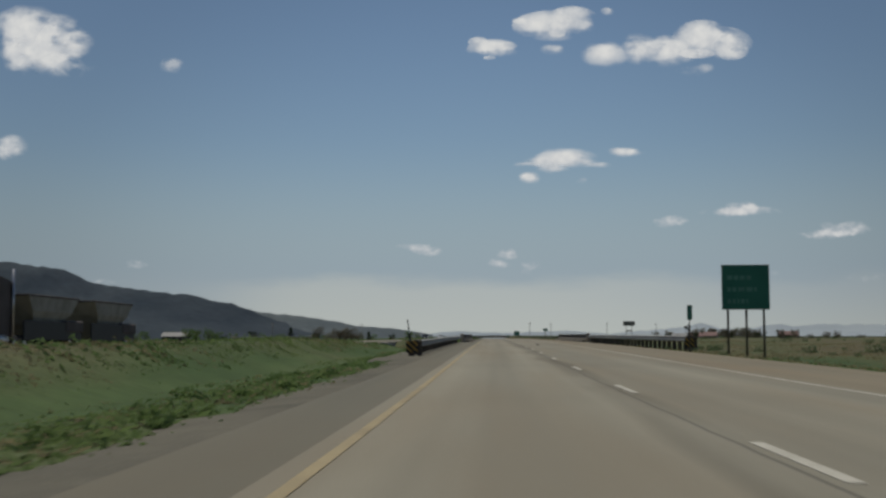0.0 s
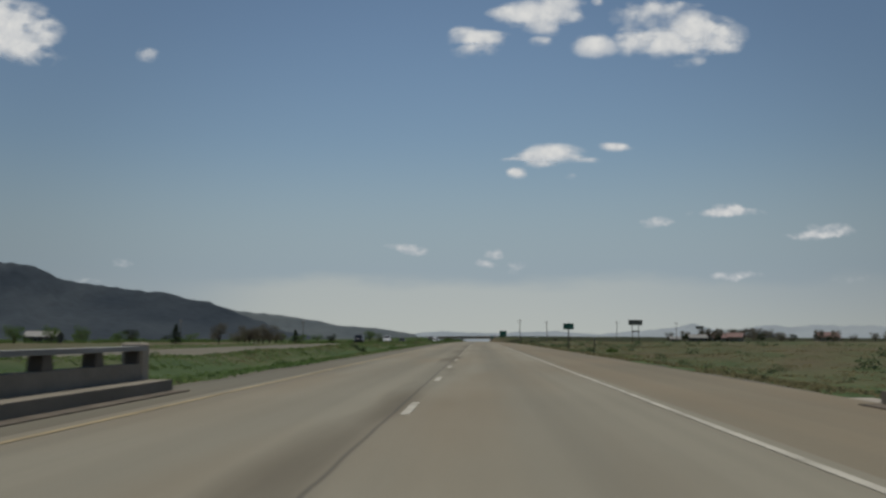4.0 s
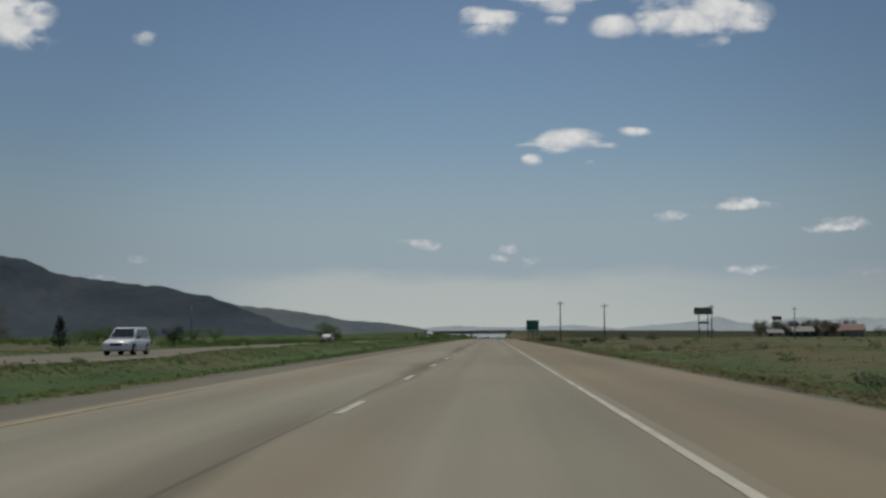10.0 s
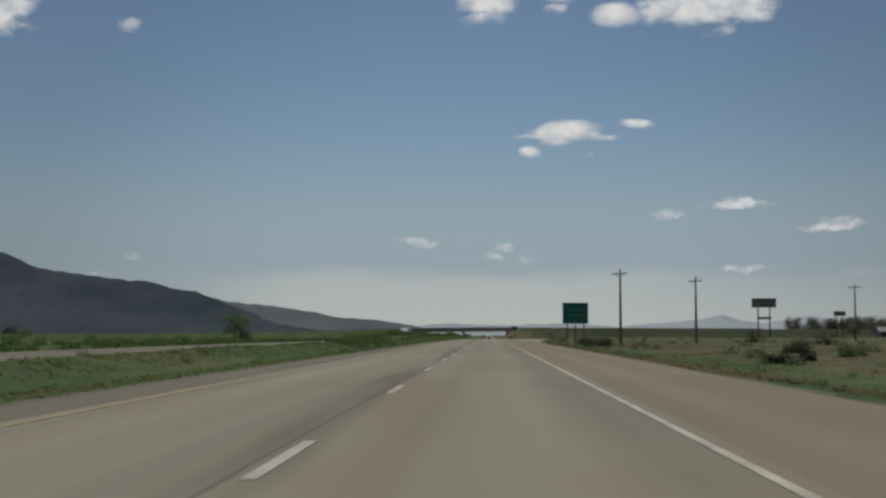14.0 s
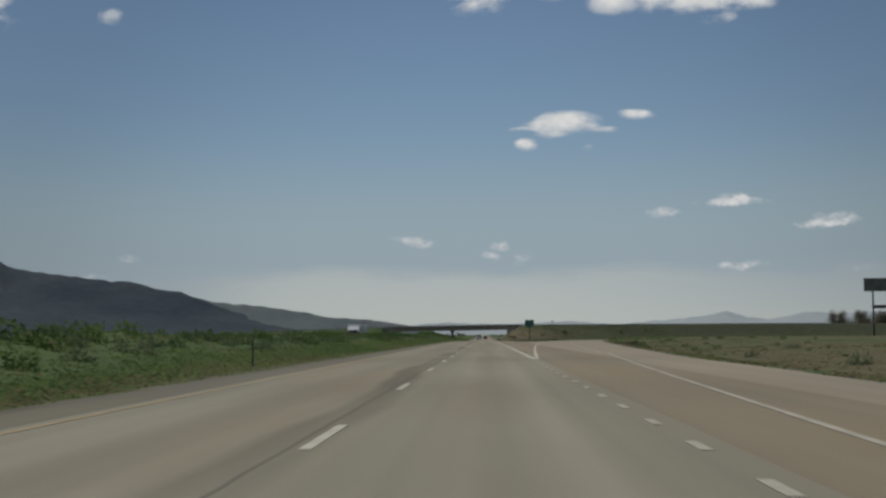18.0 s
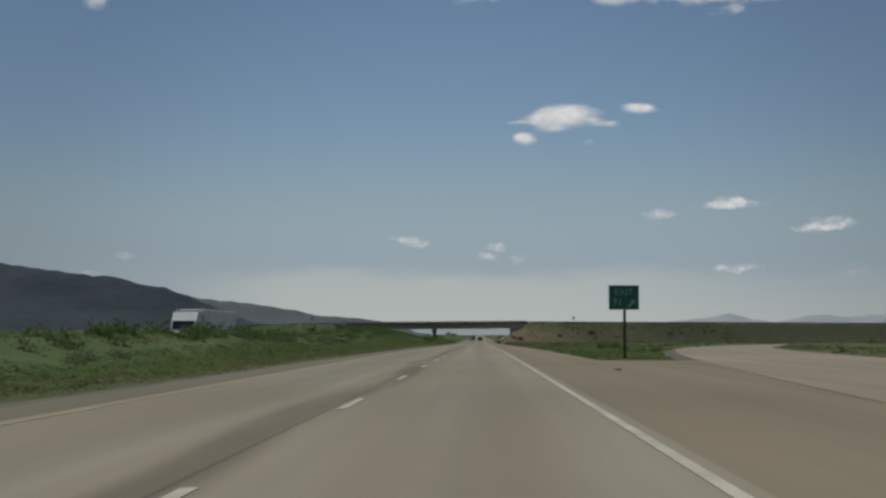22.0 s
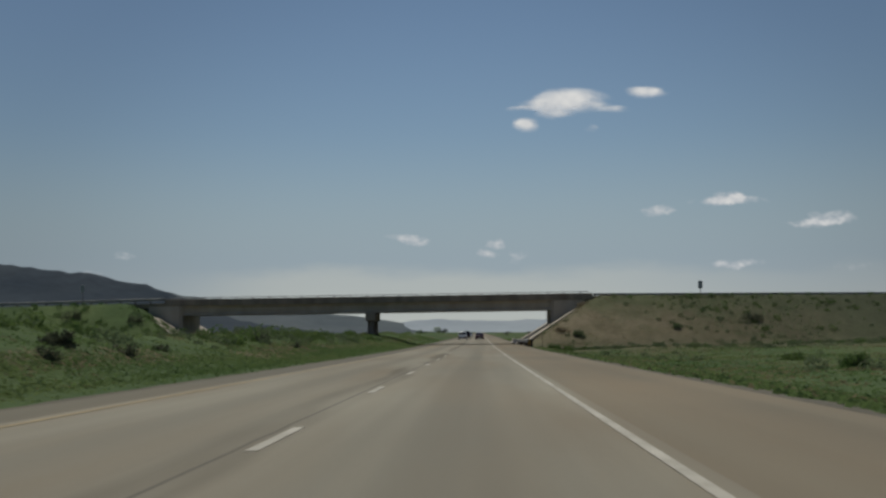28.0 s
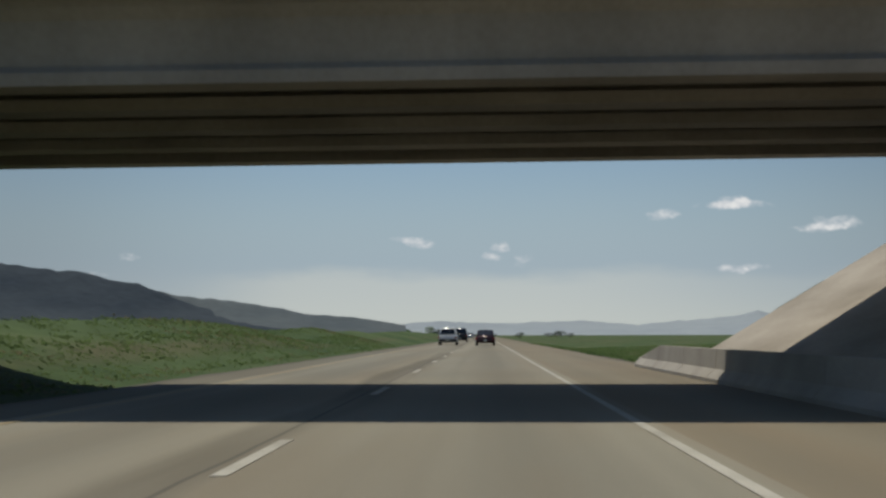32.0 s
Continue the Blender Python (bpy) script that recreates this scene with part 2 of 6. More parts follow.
def ground_material():
    """Spring grass, olive weeds, dry straw and bare soil in patches."""
    m = bpy.data.materials.new("verge_soil_and_grass")
    m.use_nodes = True
    n, l = m.node_tree.nodes, m.node_tree.links
    b = n["Principled BSDF"]
    b.inputs["Roughness"].default_value = 0.95
    b.inputs["Specular IOR Level"].default_value = 0.1
    geo = n.new("ShaderNodeNewGeometry")
    pos = geo.outputs["Position"]
    sep = n.new("ShaderNodeSeparateXYZ")
    l.new(pos, sep.inputs[0])
    broad = noise_node(n, l, pos, 0.018, 4, (1, 0.6, 1))
    mid = noise_node(n, l, pos, 0.16, 5, (1, 0.35, 1))
    fine = noise_node(n, l, pos, 2.2, 4)
    green = mix_col(n, l, math_node(n, l, "MULTIPLY_ADD", mid, 2.6, -0.8, True), (0.046, 0.076, 0.029), (0.078, 0.108, 0.042))
    dry = mix_col(n, l, fine, (0.077, 0.069, 0.038), (0.118, 0.103, 0.060))
    # the field east of the road is drier, but for the wet ground inside the ramp; the embankment is bare and tan
    x, y = sep.outputs[0], sep.outputs[1]
    east = math_node(n, l, "MULTIPLY_ADD", x, 0.10, -0.85, True)
    wet = math_node(n, l, "MULTIPLY", math_node(n, l, "MULTIPLY_ADD", math_node(n, l, "MULTIPLY_ADD", broad, 160.0, y), 0.01, -9.2, True), math_node(n, l, "MULTIPLY_ADD", y, -0.03, 35.1, True))
    beyond = math_node(n, l, "MULTIPLY_ADD", y, 0.1, -120.8, True)
    wet = math_node(n, l, "MAXIMUM", wet, beyond)
    east = math_node(n, l, "MULTIPLY", east, math_node(n, l, "SUBTRACT", 1.0, wet))
    d = math_node(n, l, "ADD", math_node(n, l, "MULTIPLY_ADD", mid, 2.4, -1.15), math_node(n, l, "MULTIPLY_ADD", broad, 1.6, -0.8))
    d = math_node(n, l, "MULTIPLY_ADD", east, 0.62, d)
    # a greener swale beside the road before the ramp
    swale = math_node(n, l, "MULTIPLY_ADD", math_node(n, l, "ABSOLUTE", math_node(n, l, "SUBTRACT", x, 12.4)), -0.36, 1.5, True)
    swale = math_node(n, l, "MULTIPLY", swale, math_node(n, l, "MULTIPLY", math_node(n, l, "MULTIPLY_ADD", y, 0.02, -8.6, True), math_node(n, l, "MULTIPLY_ADD", y, -0.02, 14.6, True)))
    d = math_node(n, l, "MULTIPLY_ADD", swale, -0.5, d)
    # duller fields beyond the opposite carriageway
    d = math_node(n, l, "MULTIPLY_ADD", math_node(n, l, "MULTIPLY_ADD", x, -0.02, -0.75, True), 0.42, d)
    # straw-coloured top of the median before the long bank, and a bare strip along the bank's foot
    wavy = math_node(n, l, "MULTIPLY_ADD", mid, 3.0, x)
    top = math_node(n, l, "MULTIPLY", math_node(n, l, "MULTIPLY_ADD", wavy, -0.45, -4.2, True), math_node(n, l, "MULTIPLY_ADD", math_node(n, l, "MULTIPLY_ADD", broad, 160.0, y), -0.008, 6.2, True))
    d = math_node(n, l, "MULTIPLY_ADD", top, 0.5, d)
    foot = math_node(n, l, "MULTIPLY_ADD", math_node(n, l, "ABSOLUTE", math_node(n, l, "ADD", wavy, math_node(n, l, "MULTIPLY_ADD", math_node(n, l, "MULTIPLY_ADD", y, 0.02, -19.6, True), 1.9, 5.0))), -0.9, 1.1, True)
    foot = math_node(n, l, "MULTIPLY", foot, math_node(n, l, "MULTIPLY_ADD", y, 0.02, -12.6, True))
    d = math_node(n, l, "MULTIPLY_ADD", foot, 0.65, d)
    bank = math_node(n, l, "MULTIPLY", math_node(n, l, "MULTIPLY_ADD", x, -0.3, -1.8, True), math_node(n, l, "MULTIPLY_ADD", math_node(n, l, "MULTIPLY_ADD", broad, 160.0, y), 0.008, -5.4, True))
    d = math_node(n, l, "MULTIPLY_ADD", bank, -0.35, d)
    slope = math_node(n, l, "MULTIPLY", math_node(n, l, "MULTIPLY_ADD", y, 0.06, -69.9, True), math_node(n, l, "MULTIPLY_ADD", x, 0.8, -5.6, True))
    slope = math_node(n, l, "MULTIPLY", slope, math_node(n, l, "SUBTRACT", 1.0, beyond))
    near = math_node(n, l, "MULTIPLY_ADD", x, -0.02, 1.15, True)
    d = math_node(n, l, "ADD", math_node(n, l, "MULTIPLY", d, math_node(n, l, "MULTIPLY_ADD", slope, -0.3, 1.0)), math_node(n, l, "MULTIPLY", slope, math_node(n, l, "MULTIPLY_ADD", near, 0.78, -0.05)), None, True)
    c = mix_col(n, l, d, green, dry)
    # bare tan soil showing on the slope by the bridge
    bare = math_node(n, l, "MULTIPLY", math_node(n, l, "MULTIPLY", slope, near), math_node(n, l, "MULTIPLY_ADD", noise_node(n, l, pos, 0.30, 4), 3.0, -0.6, True))
    c = mix_col(n, l, math_node(n, l, "MULTIPLY", bare, 0.75), c, (0.222, 0.184, 0.126))
    mottle = math_node(n, l, "MULTIPLY", slope, math_node(n, l, "MULTIPLY_ADD", noise_node(n, l, pos, 0.42, 5), 5.0, -2.5, True))
    c = mix_col(n, l, math_node(n, l, "MULTIPLY", mottle, 0.6), c, (0.088, 0.092, 0.050))
    # a greener band under the crown of the slope, and grey-green growth along its foot
    crown = math_node(n, l, "MULTIPLY", slope, math_node(n, l, "MULTIPLY_ADD", math_node(n, l, "MULTIPLY_ADD", noise_node(n, l, pos, 0.22, 4), 9.0, y), 0.2, -237.3, True))
    c = mix_col(n, l, math_node(n, l, "MULTIPLY", crown, 0.75), c, (0.075, 0.092, 0.044))
    low = math_node(n, l, "MULTIPLY", slope, math_node(n, l, "MULTIPLY_ADD", math_node(n, l, "MULTIPLY_ADD", noise_node(n, l, pos, 0.35, 4), 6.0, y), -0.3, 354.5, True))
    c = mix_col(n, l, math_node(n, l, "MULTIPLY", low, 0.7), c, (0.070, 0.078, 0.046))
    # dull olive scrub on the far parts of the embankment
    c = mix_col(n, l, math_node(n, l, "MULTIPLY", slope, math_node(n, l, "MULTIPLY_ADD", near, -0.85, 0.85)), c, (0.046, 0.051, 0.033))
    c = scaled(n, l, c, fine, 0.28)
    c = scaled(n, l, c, noise_node(n, l, pos, 0.6, 4, (1, 0.5, 1)), 0.30)
    l.new(c, b.inputs["Base Color"])
    bp = n.new("ShaderNodeBump")
    bp.inputs["Distance"].default_value = 0.05
    l.new(fine, bp.inputs["Height"])
    l.new(bp.outputs[0], b.inputs["Normal"])
    return m


def leaf(name, col, col2, scale=0.15, thin=0.45, island=0.14):
    """Thin leaves: light passes through as well as off them, and each differs a little."""
    m = mat(name, col, 0.85, col2=col2, scale=scale, stretch=(1, 0.4, 1), island=island, spec=0.1)
    n, l = m.node_tree.nodes, m.node_tree.links
    b = n["Principled BSDF"]
    tr = n.new("ShaderNodeBsdfTranslucent")
    l.new(b.inputs["Base Color"].links[0].from_socket, tr.inputs[0])
    mx = n.new("ShaderNodeMixShader")
    mx.inputs[0].default_value = thin
    l.new(b.outputs[0], mx.inputs[1])
    l.new(tr.outputs[0], mx.inputs[2])
    l.new(mx.outputs[0], n["Material Output"].inputs[0])
    return m


M_LANE = pavement_material("worn_lane_concrete", (0.258, 0.238, 0.180), (0.172, 0.158, 0.119), (0.196, 0.164, 0.112))
M_RAMP = pavement_material("pale_ramp_concrete", (0.262, 0.230, 0.172), (0.205, 0.180, 0.133), (0.225, 0.185, 0.130), seam=False)
M_SHOULDER = pavement_material("shoulder_asphalt", (0.205, 0.177, 0.122), (0.158, 0.136, 0.094), (0.195, 0.155, 0.10), seam=False)
M_SHOULDER_DARK = pavement_material("dark_shoulder_asphalt", (0.152, 0.140, 0.102), (0.112, 0.104, 0.077), (0.142, 0.124, 0.086), seam=False)
M_GRAVEL = mat("roadside_gravel", (0.084, 0.077, 0.056), 0.95, col2=(0.132, 0.120, 0.088), scale=0.5, fine=0.35, fine_scale=18, bump=0.03)
M_GROUND = ground_material()
M_WHITE = mat("white_road_paint", (0.31, 0.29, 0.235), 0.75, col2=(0.44, 0.415, 0.345), scale=1.2, fine=0.32, fine_scale=40)
M_FAINT = mat("worn_road_paint", (0.27, 0.25, 0.20), 0.75, col2=(0.36, 0.335, 0.28), scale=1.4, fine=0.3, fine_scale=30)
M_YELLOW = mat("yellow_road_paint", (0.235, 0.185, 0.10), 0.7, col2=(0.33, 0.262, 0.14), scale=0.7, fine=0.2, fine_scale=40)
M_STEEL = mat("galvanised_steel", (0.24, 0.238, 0.225), 0.72, 0.3, col2=(0.36, 0.355, 0.335), scale=0.9, stretch=(1, 0.3, 3), fine=0.2, fine_scale=25)
M_WOOD = mat("dark_treated_timber", (0.060, 0.048, 0.036), 0.9, col2=(0.11, 0.088, 0.066), scale=3, stretch=(1, 1, 0.2), fine=0.25, spread=0.25)
M_POLE = mat("weathered_pole_timber", (0.145, 0.130, 0.110), 0.9, col2=(0.23, 0.21, 0.185), scale=2, stretch=(1, 1, 0.1), fine=0.2)
M_CONC = mat("pale_concrete", (0.30, 0.275, 0.235), 0.9, col2=(0.40, 0.37, 0.32), scale=0.7, fine=0.14, fine_scale=14, bump=0.004)
M_CONC_OLD = mat("stained_bridge_concrete", (0.265, 0.236, 0.195), 0.9, col2=(0.37, 0.333, 0.278), scale=0.5, stretch=(1, 1, 0.35), fine=0.14, fine_scale=10, bump=0.004)
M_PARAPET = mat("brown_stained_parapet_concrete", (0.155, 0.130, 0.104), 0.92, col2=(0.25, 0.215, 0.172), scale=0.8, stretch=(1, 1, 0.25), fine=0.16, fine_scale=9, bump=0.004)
M_CONC_DUSTY = mat("dusty_tan_concrete", (0.175, 0.152, 0.118), 0.92, col2=(0.27, 0.24, 0.195), scale=0.8, stretch=(1, 0.5, 1.5), fine=0.2, fine_scale=12, bump=0.004)
M_CONC_TAN = mat("weathered_tan_concrete", (0.27, 0.235, 0.185), 0.92, col2=(0.40, 0.355, 0.29), scale=0.6, stretch=(1, 0.4, 1.5), fine=0.2, fine_scale=12, bump=0.004)
M_CONC_KERB = mat("dirty_kerb_concrete", (0.165, 0.146, 0.112), 0.92, col2=(0.235, 0.208, 0.165), scale=0.7, stretch=(1, 0.3, 1), fine=0.2, fine_scale=12, bump=0.004)
M_DIRT = mat("caked_road_dirt", (0.075, 0.062, 0.047), 0.95, col2=(0.15, 0.125, 0.095), scale=0.9, fine=0.25, fine_scale=20, bump=0.01)
M_SIGN = mat("green_sign_sheeting", (0.022, 0.135, 0.092), 0.45, col2=(0.030, 0.160, 0.108), scale=0.8, fine=0.06)
M_SIGN_EDGE = mat("white_sign_paint", (0.50, 0.52, 0.50), 0.5, fine=0.05)
M_RAIL = mat("dull_painted_rail", (0.20, 0.20, 0.195), 0.6, 0.2, fine=0.1)
M_LETTER = mat("aged_sign_lettering", (0.30, 0.35, 0.315), 0.5, fine=0.06)
M_LETTER_FADED = mat("faded_sign_lettering", (0.085, 0.21, 0.16), 0.5, fine=0.1)
M_BACK = mat("bare_sign_back", (0.24, 0.25, 0.25), 0.5, 0.4, fine=0.08)
M_POST = mat("brown_steel_post", (0.10, 0.085, 0.07), 0.7, 0.2, fine=0.15)
M_DARK = mat("dark_weathered_panel", (0.06, 0.05, 0.048), 0.8, col2=(0.10, 0.085, 0.08), scale=0.8, fine=0.1)
M_MARK_Y = mat("yellow_marker_stripe", (0.32, 0.185, 0.035), 0.5, fine=0.12)
M_MARK_K = mat("black_marker_stripe", (0.015, 0.014, 0.013), 0.6, fine=0.1)
M_RUBBER = mat("tyre_rubber", (0.012, 0.012, 0.012), 0.85, fine=0.1)
M_ALLOY = mat("wheel_alloy", (0.35, 0.35, 0.36), 0.35, 0.9, fine=0.05)
M_TRIM = mat("black_plastic_trim", (0.018, 0.018, 0.019), 0.6, fine=0.08)
M_RED = mat("red_tail_lens", (0.22, 0.008, 0.008), 0.2, fine=0.05, spec=0.6)
M_CLEAR = mat("clear_lamp_lens", (0.55, 0.56, 0.57), 0.12, fine=0.03, spec=0.7)
M_GLASS_DARK = mat("tinted_vehicle_glass", (0.012, 0.014, 0.016), 0.06, fine=0.02, spec=0.8)
M_LEAF_GREEN = leaf("fresh_grass_blades", (0.094, 0.152, 0.052), (0.146, 0.196, 0.072), 0.10, 0.5, 0.08)
M_LEAF_DRY = leaf("dry_straw_grass", (0.150, 0.138, 0.072), (0.218, 0.192, 0.108), 0.2, 0.5, 0.1)
M_STRAW = leaf("pale_dry_twigs", (0.225, 0.185, 0.115), (0.30, 0.25, 0.165), 0.3, 0.5)
M_SAGE = leaf("grey_green_sagebrush", (0.105, 0.146, 0.072), (0.170, 0.202, 0.110), 0.3)
M_TREE = leaf("spring_tree_leaves", (0.082, 0.142, 0.042), (0.138, 0.192, 0.064), 0.1)
M_TREE_DARK = leaf("dark_evergreen_leaves", (0.022, 0.034, 0.018), (0.042, 0.056, 0.026), 0.3, 0.3)
M_BRUSH = leaf("dull_dark_brush", (0.054, 0.066, 0.040), (0.088, 0.098, 0.062), 0.3, 0.4)
M_TREE_BARE = leaf("budding_brown_twigs", (0.098, 0.088, 0.064), (0.150, 0.134, 0.092), 0.2, 0.5)
M_BARK = mat("tree_bark", (0.06, 0.048, 0.036), 0.95, col2=(0.10, 0.082, 0.064), scale=4, fine=0.2)
# the blue in this woodland colour is haze over the distance, mixed in
M_RIDGE = mat("wooded_slope_with_haze_blue", (0.034, 0.044, 0.056), 0.95, col2=(0.057, 0.069, 0.080), scale=0.004, stretch=(1, 0.4, 1.2), fine=0.25, fine_scale=0.03, spec=0.0)
# distance haze is put into these two base colours, paler farther off
M_RIDGE_FAR = mat("haze_toned_far_slope", (0.082, 0.098, 0.108), 0.95, col2=(0.106, 0.122, 0.128), scale=0.005, stretch=(1, 0.5, 1.2), fine=0.2, fine_scale=0.03, spec=0.0)
M_RANGE = mat("haze_toned_far_range", (0.265, 0.30, 0.325), 1.0, col2=(0.295, 0.33, 0.35), scale=0.004, fine=0.08, fine_scale=0.02, spec=0.0)

# ---- the lie of the land ----
KEY_Y = [0.0, 78.4, 155.2, 230.4, 303.7, 376.9, 450.1, 523.8, 598.5, 672.7, 745.7, 818.1, 890.0, 961.9, 1033.7, 1105.6, 1176.0]
KEY_Z = [0.0, 0.66, 1.14, 1.46, 1.78, 1.99, 2.09, 2.2, 2.31, 2.33, 2.24, 2.14, 1.98, 1.64, 1.21, 0.8, 0.56]
BRIDGE_Y0, BRIDGE_Y1 = 1191.4, 1202.0
MID_Y = (BRIDGE_Y0 + BRIDGE_Y1) / 2
CREEK = 149.0


def rz(y):
    """Height of the road along the way, eased between its grade points."""
    y = np.asarray(y, float)
    s = sum(np.interp(y + d, KEY_Y, KEY_Z) for d in (-24, -12, 0, 12, 24)) / 5
    return s + np.minimum(y, 0) * 0.006


def ease(a):
    a = np.clip(a, 0, 1)
    return a * a * (3 - 2 * a)


def ramp_x(y):
    """The left edge line of the exit ramp, which bends ever more to the right."""
    d = np.clip(np.asarray(y, float) - 720.5, 0, None)
    far = np.clip(np.asarray(y, float) - 950, 0, None)
    return 3.5 + 0.0365 * d + 0.0000011 * d ** 3 + 0.00002 * far ** 3


def ramp_slant(y):
    """How much wider the ramp is along x than square to its own way."""
    return np.sqrt(1 + ((ramp_x(np.asarray(y, float) + 0.5) - ramp_x(np.asarray(y, float) - 0.5))) ** 2)


def ramp_z(y):
    return rz(y) + 0.5 * ease((np.asarray(y, float) - 960) / 140)


def pave_right(y):
    """The right rim of the pavement, with the lane that leaves for the exit."""
    y = np.asarray(y, float)
    lane = 6.9 + 2.9 * ease((y - 640) / 80)
    gone = np.clip(y - 720, 0, 80) * 0.02
    return np.where(y < 720.5, lane, ramp_x(y) + (6.3 + gone) * ramp_slant(y))


def rough_noise(x, y, s, k=0.0):
    """A cheap smooth field from summed sines, between about -1 and 1."""
    x, y = np.asarray(x, float) / s + k, np.asarray(y, float) / s - k
    return (np.sin(x * 1.7 + 1.3 * np.sin(y * 1.1)) + np.sin(y * 1.9 + 1.7 * np.sin(x * 0.8 + 2)) + np.sin((x + y) * 1.3 + 0.7)) / 3


def west_drop(x):
    """How far the crossing road falls towards the west."""
    x = np.asarray(x, float)
    return 0.03 + 0.0078 * np.clip(11 - x, 0, 47) + 0.018 * np.clip(-36 - x, 0, 90)


def ground_z(x, y):
    x, y = np.broadcast_arrays(np.asarray(x, float), np.asarray(y, float))
    base = rz(y)
    rim = np.where((y > 640) & (y < 860), np.maximum(pave_right(y), 6.9), 6.9)
    wedge = ease((y - 800) / 60) * (1 - ease((y - 1000) / 80))
    right = -0.10 - (0.55 - 0.45 * wedge) * ease((x - rim - 0.8) / 5) + 0.35 * ease((x - rim - 8) / 12)
    left = -0.10 - 0.40 * ease((-6.0 - x) / 4) + 0.64 * ease((-10.2 - x) / 3.4) - 0.42 * ease((-14.2 - x) / 2.0) - 0.35 * ease((-28.6 - x) / 4)
    left = left + 0.5 * ease((-10.0 - x) / 3.4) * (1 - ease((-14.2 - x) / 2.0)) * (1 - ease((y - 70) / 45))
    z = base + np.where(x > 0, right, left)
    wild = ease((x - rim - 2) / 10) + ease((-7 - x) / 3) * (1 - ease((-14.5 - x) / 2)) * 0.5 + ease((-30 - x) / 8)
    z = z + wild * (0.22 * rough_noise(x, y, 9) + 0.35 * rough_noise(x, y, 31, 4.0))
    # the median rises into a long bank before the overpass
    swell = ease((y - 640) / 90) * ease((-5.6 - x) / 5.0) * (1 - ease((-12.6 - x) / 3.6))
    z = z + swell * (1.05 + 1.15 * ease((y - 915) / 60) * (1 - ease((y - 1035) / 50)) + 0.35 * ease((y - 1060) / 80) + 0.2 * rough_noise(x, y, 12, 6.0))
    # the creek under the first bridge
    dip = ease(1 - np.abs(y - CREEK) / 32) * ease((x + 60) / 26) * ease((70 - x) / 30)
    z = z - 3.4 * dip
    # the mound of the crossing road, and its end slopes down to the highway
    top = 6.25 - 0.004 * np.abs(x) - west_drop(x)
    side = np.where(y < MID_Y, top - np.maximum(np.abs(y - MID_Y) - 8.25, 0) / 2.0, top - np.maximum(y - MID_Y - 9.2, 0) / 0.9)
    ends = np.where(x > -12, (x - 7.5) * 0.60 + 0.26 - 0.75 * (1 - ease((x - 7.2) / 2.2)), (-33.8 - x) * 0.60 - 0.02)
    hump = np.minimum(side, ends) + 0.25 * rough_noise(x, y, 7, 9.0) * (np.abs(y - MID_Y) > 8.8)
    z = np.where(hump > 0.0, np.maximum(z, base + hump), z)
    # the bank that carries the exit ramp up
    lat = np.abs(x - ramp_x(y) - 2.2) / ramp_slant(y)
    bank = ramp_z(y) - 0.10 - np.maximum(lat - 5.2, 0) / 2.2
    on = (y > 850) & (y < 1130)
    z = np.where(on, np.maximum(z, bank), z)
    z = np.where(on & (lat < 9), np.minimum(z, ramp_z(y) - 0.13 + np.maximum(lat - 6.0, 0) * 0.25), z)
    return z


# ---- builders ----
def link_mesh(name, me, parent=None, label=""):
    ob = new(name, me)
    ob.parent = parent
    if label:
        tagged(ob, label)
    return ob


def part(name, bm, material, parent=None, label="", smooth=False):
    me = bpy.data.meshes.new(name)
    bm.normal_update()
    bm.to_mesh(me)
    bm.free()
    me.materials.append(material)
    if smooth:
        me.shade_smooth()
    return link_mesh(name, me, parent, label)


def from_lists(name, verts, faces, material, parent=None, smooth=False):
    me = bpy.data.meshes.new(name)
    me.from_pydata([tuple(map(float, v)) for v in verts], [], [tuple(map(int, q)) for q in faces])
    me.materials.append(material)
    me.update()
    if smooth:
        me.shade_smooth()
    return link_mesh(name, me, parent)


def thing(name, at, label, category, group="", kind="", turn=0.0):
    e = new(name)
    e.empty_display_size = 0.3
    e.matrix_basis = pose(*at, 0, 0, turn)
    return tagged(e, label, category, group, kind)


def box(bm, x0, x1, y0, y1, z0, z1, bevel=0.0, seg=1):
    vs = bmesh.ops.create_cube(bm, size=1)["verts"]
    for v in vs:
        v.co = Vector(((x0 + x1) / 2 + v.co.x * (x1 - x0), (y0 + y1) / 2 + v.co.y * (y1 - y0), (z0 + z1) / 2 + v.co.z * (z1 - z0)))
    if bevel:
        es = list({e for v in vs for e in v.link_edges})
        bmesh.ops.bevel(bm, geom=es, offset=bevel, segments=seg, affect="EDGES")
    return bm


def tube(bm, p0, p1, r0, r1=None, seg=8):
    p0, p1 = Vector(p0), Vector(p1)
    r1 = r0 if r1 is None else r1
    q = (p1 - p0).to_track_quat("Z", "Y")
    rings = []
    for p, r in ((p0, r0), (p1, r1)):
        rings.append([bm.verts.new(p + q @ Vector((r * math.cos(a * math.tau / seg), r * math.sin(a * math.tau / seg), 0))) for a in range(seg)])
    for i in range(seg):
        bm.faces.new((rings[0][i], rings[0][(i + 1) % seg], rings[1][(i + 1) % seg], rings[1][i]))
    bm.faces.new(list(reversed(rings[0])))
    bm.faces.new(rings[1])
    return bm


def loft(bm, rings, caps=True):
    """Skin between rings of equally many points."""
    vs = [[bm.verts.new(p) for p in ring] for ring in rings]
    k = len(vs[0])
    for a, b in zip(vs, vs[1:]):
        for i in range(k):
            bm.faces.new((a[i], a[(i + 1) % k], b[(i + 1) % k], b[i]))
    if caps:
        bm.faces.new(list(reversed(vs[0])))
        bm.faces.new(vs[-1])
    bmesh.ops.recalc_face_normals(bm, faces=bm.faces)
    return bm


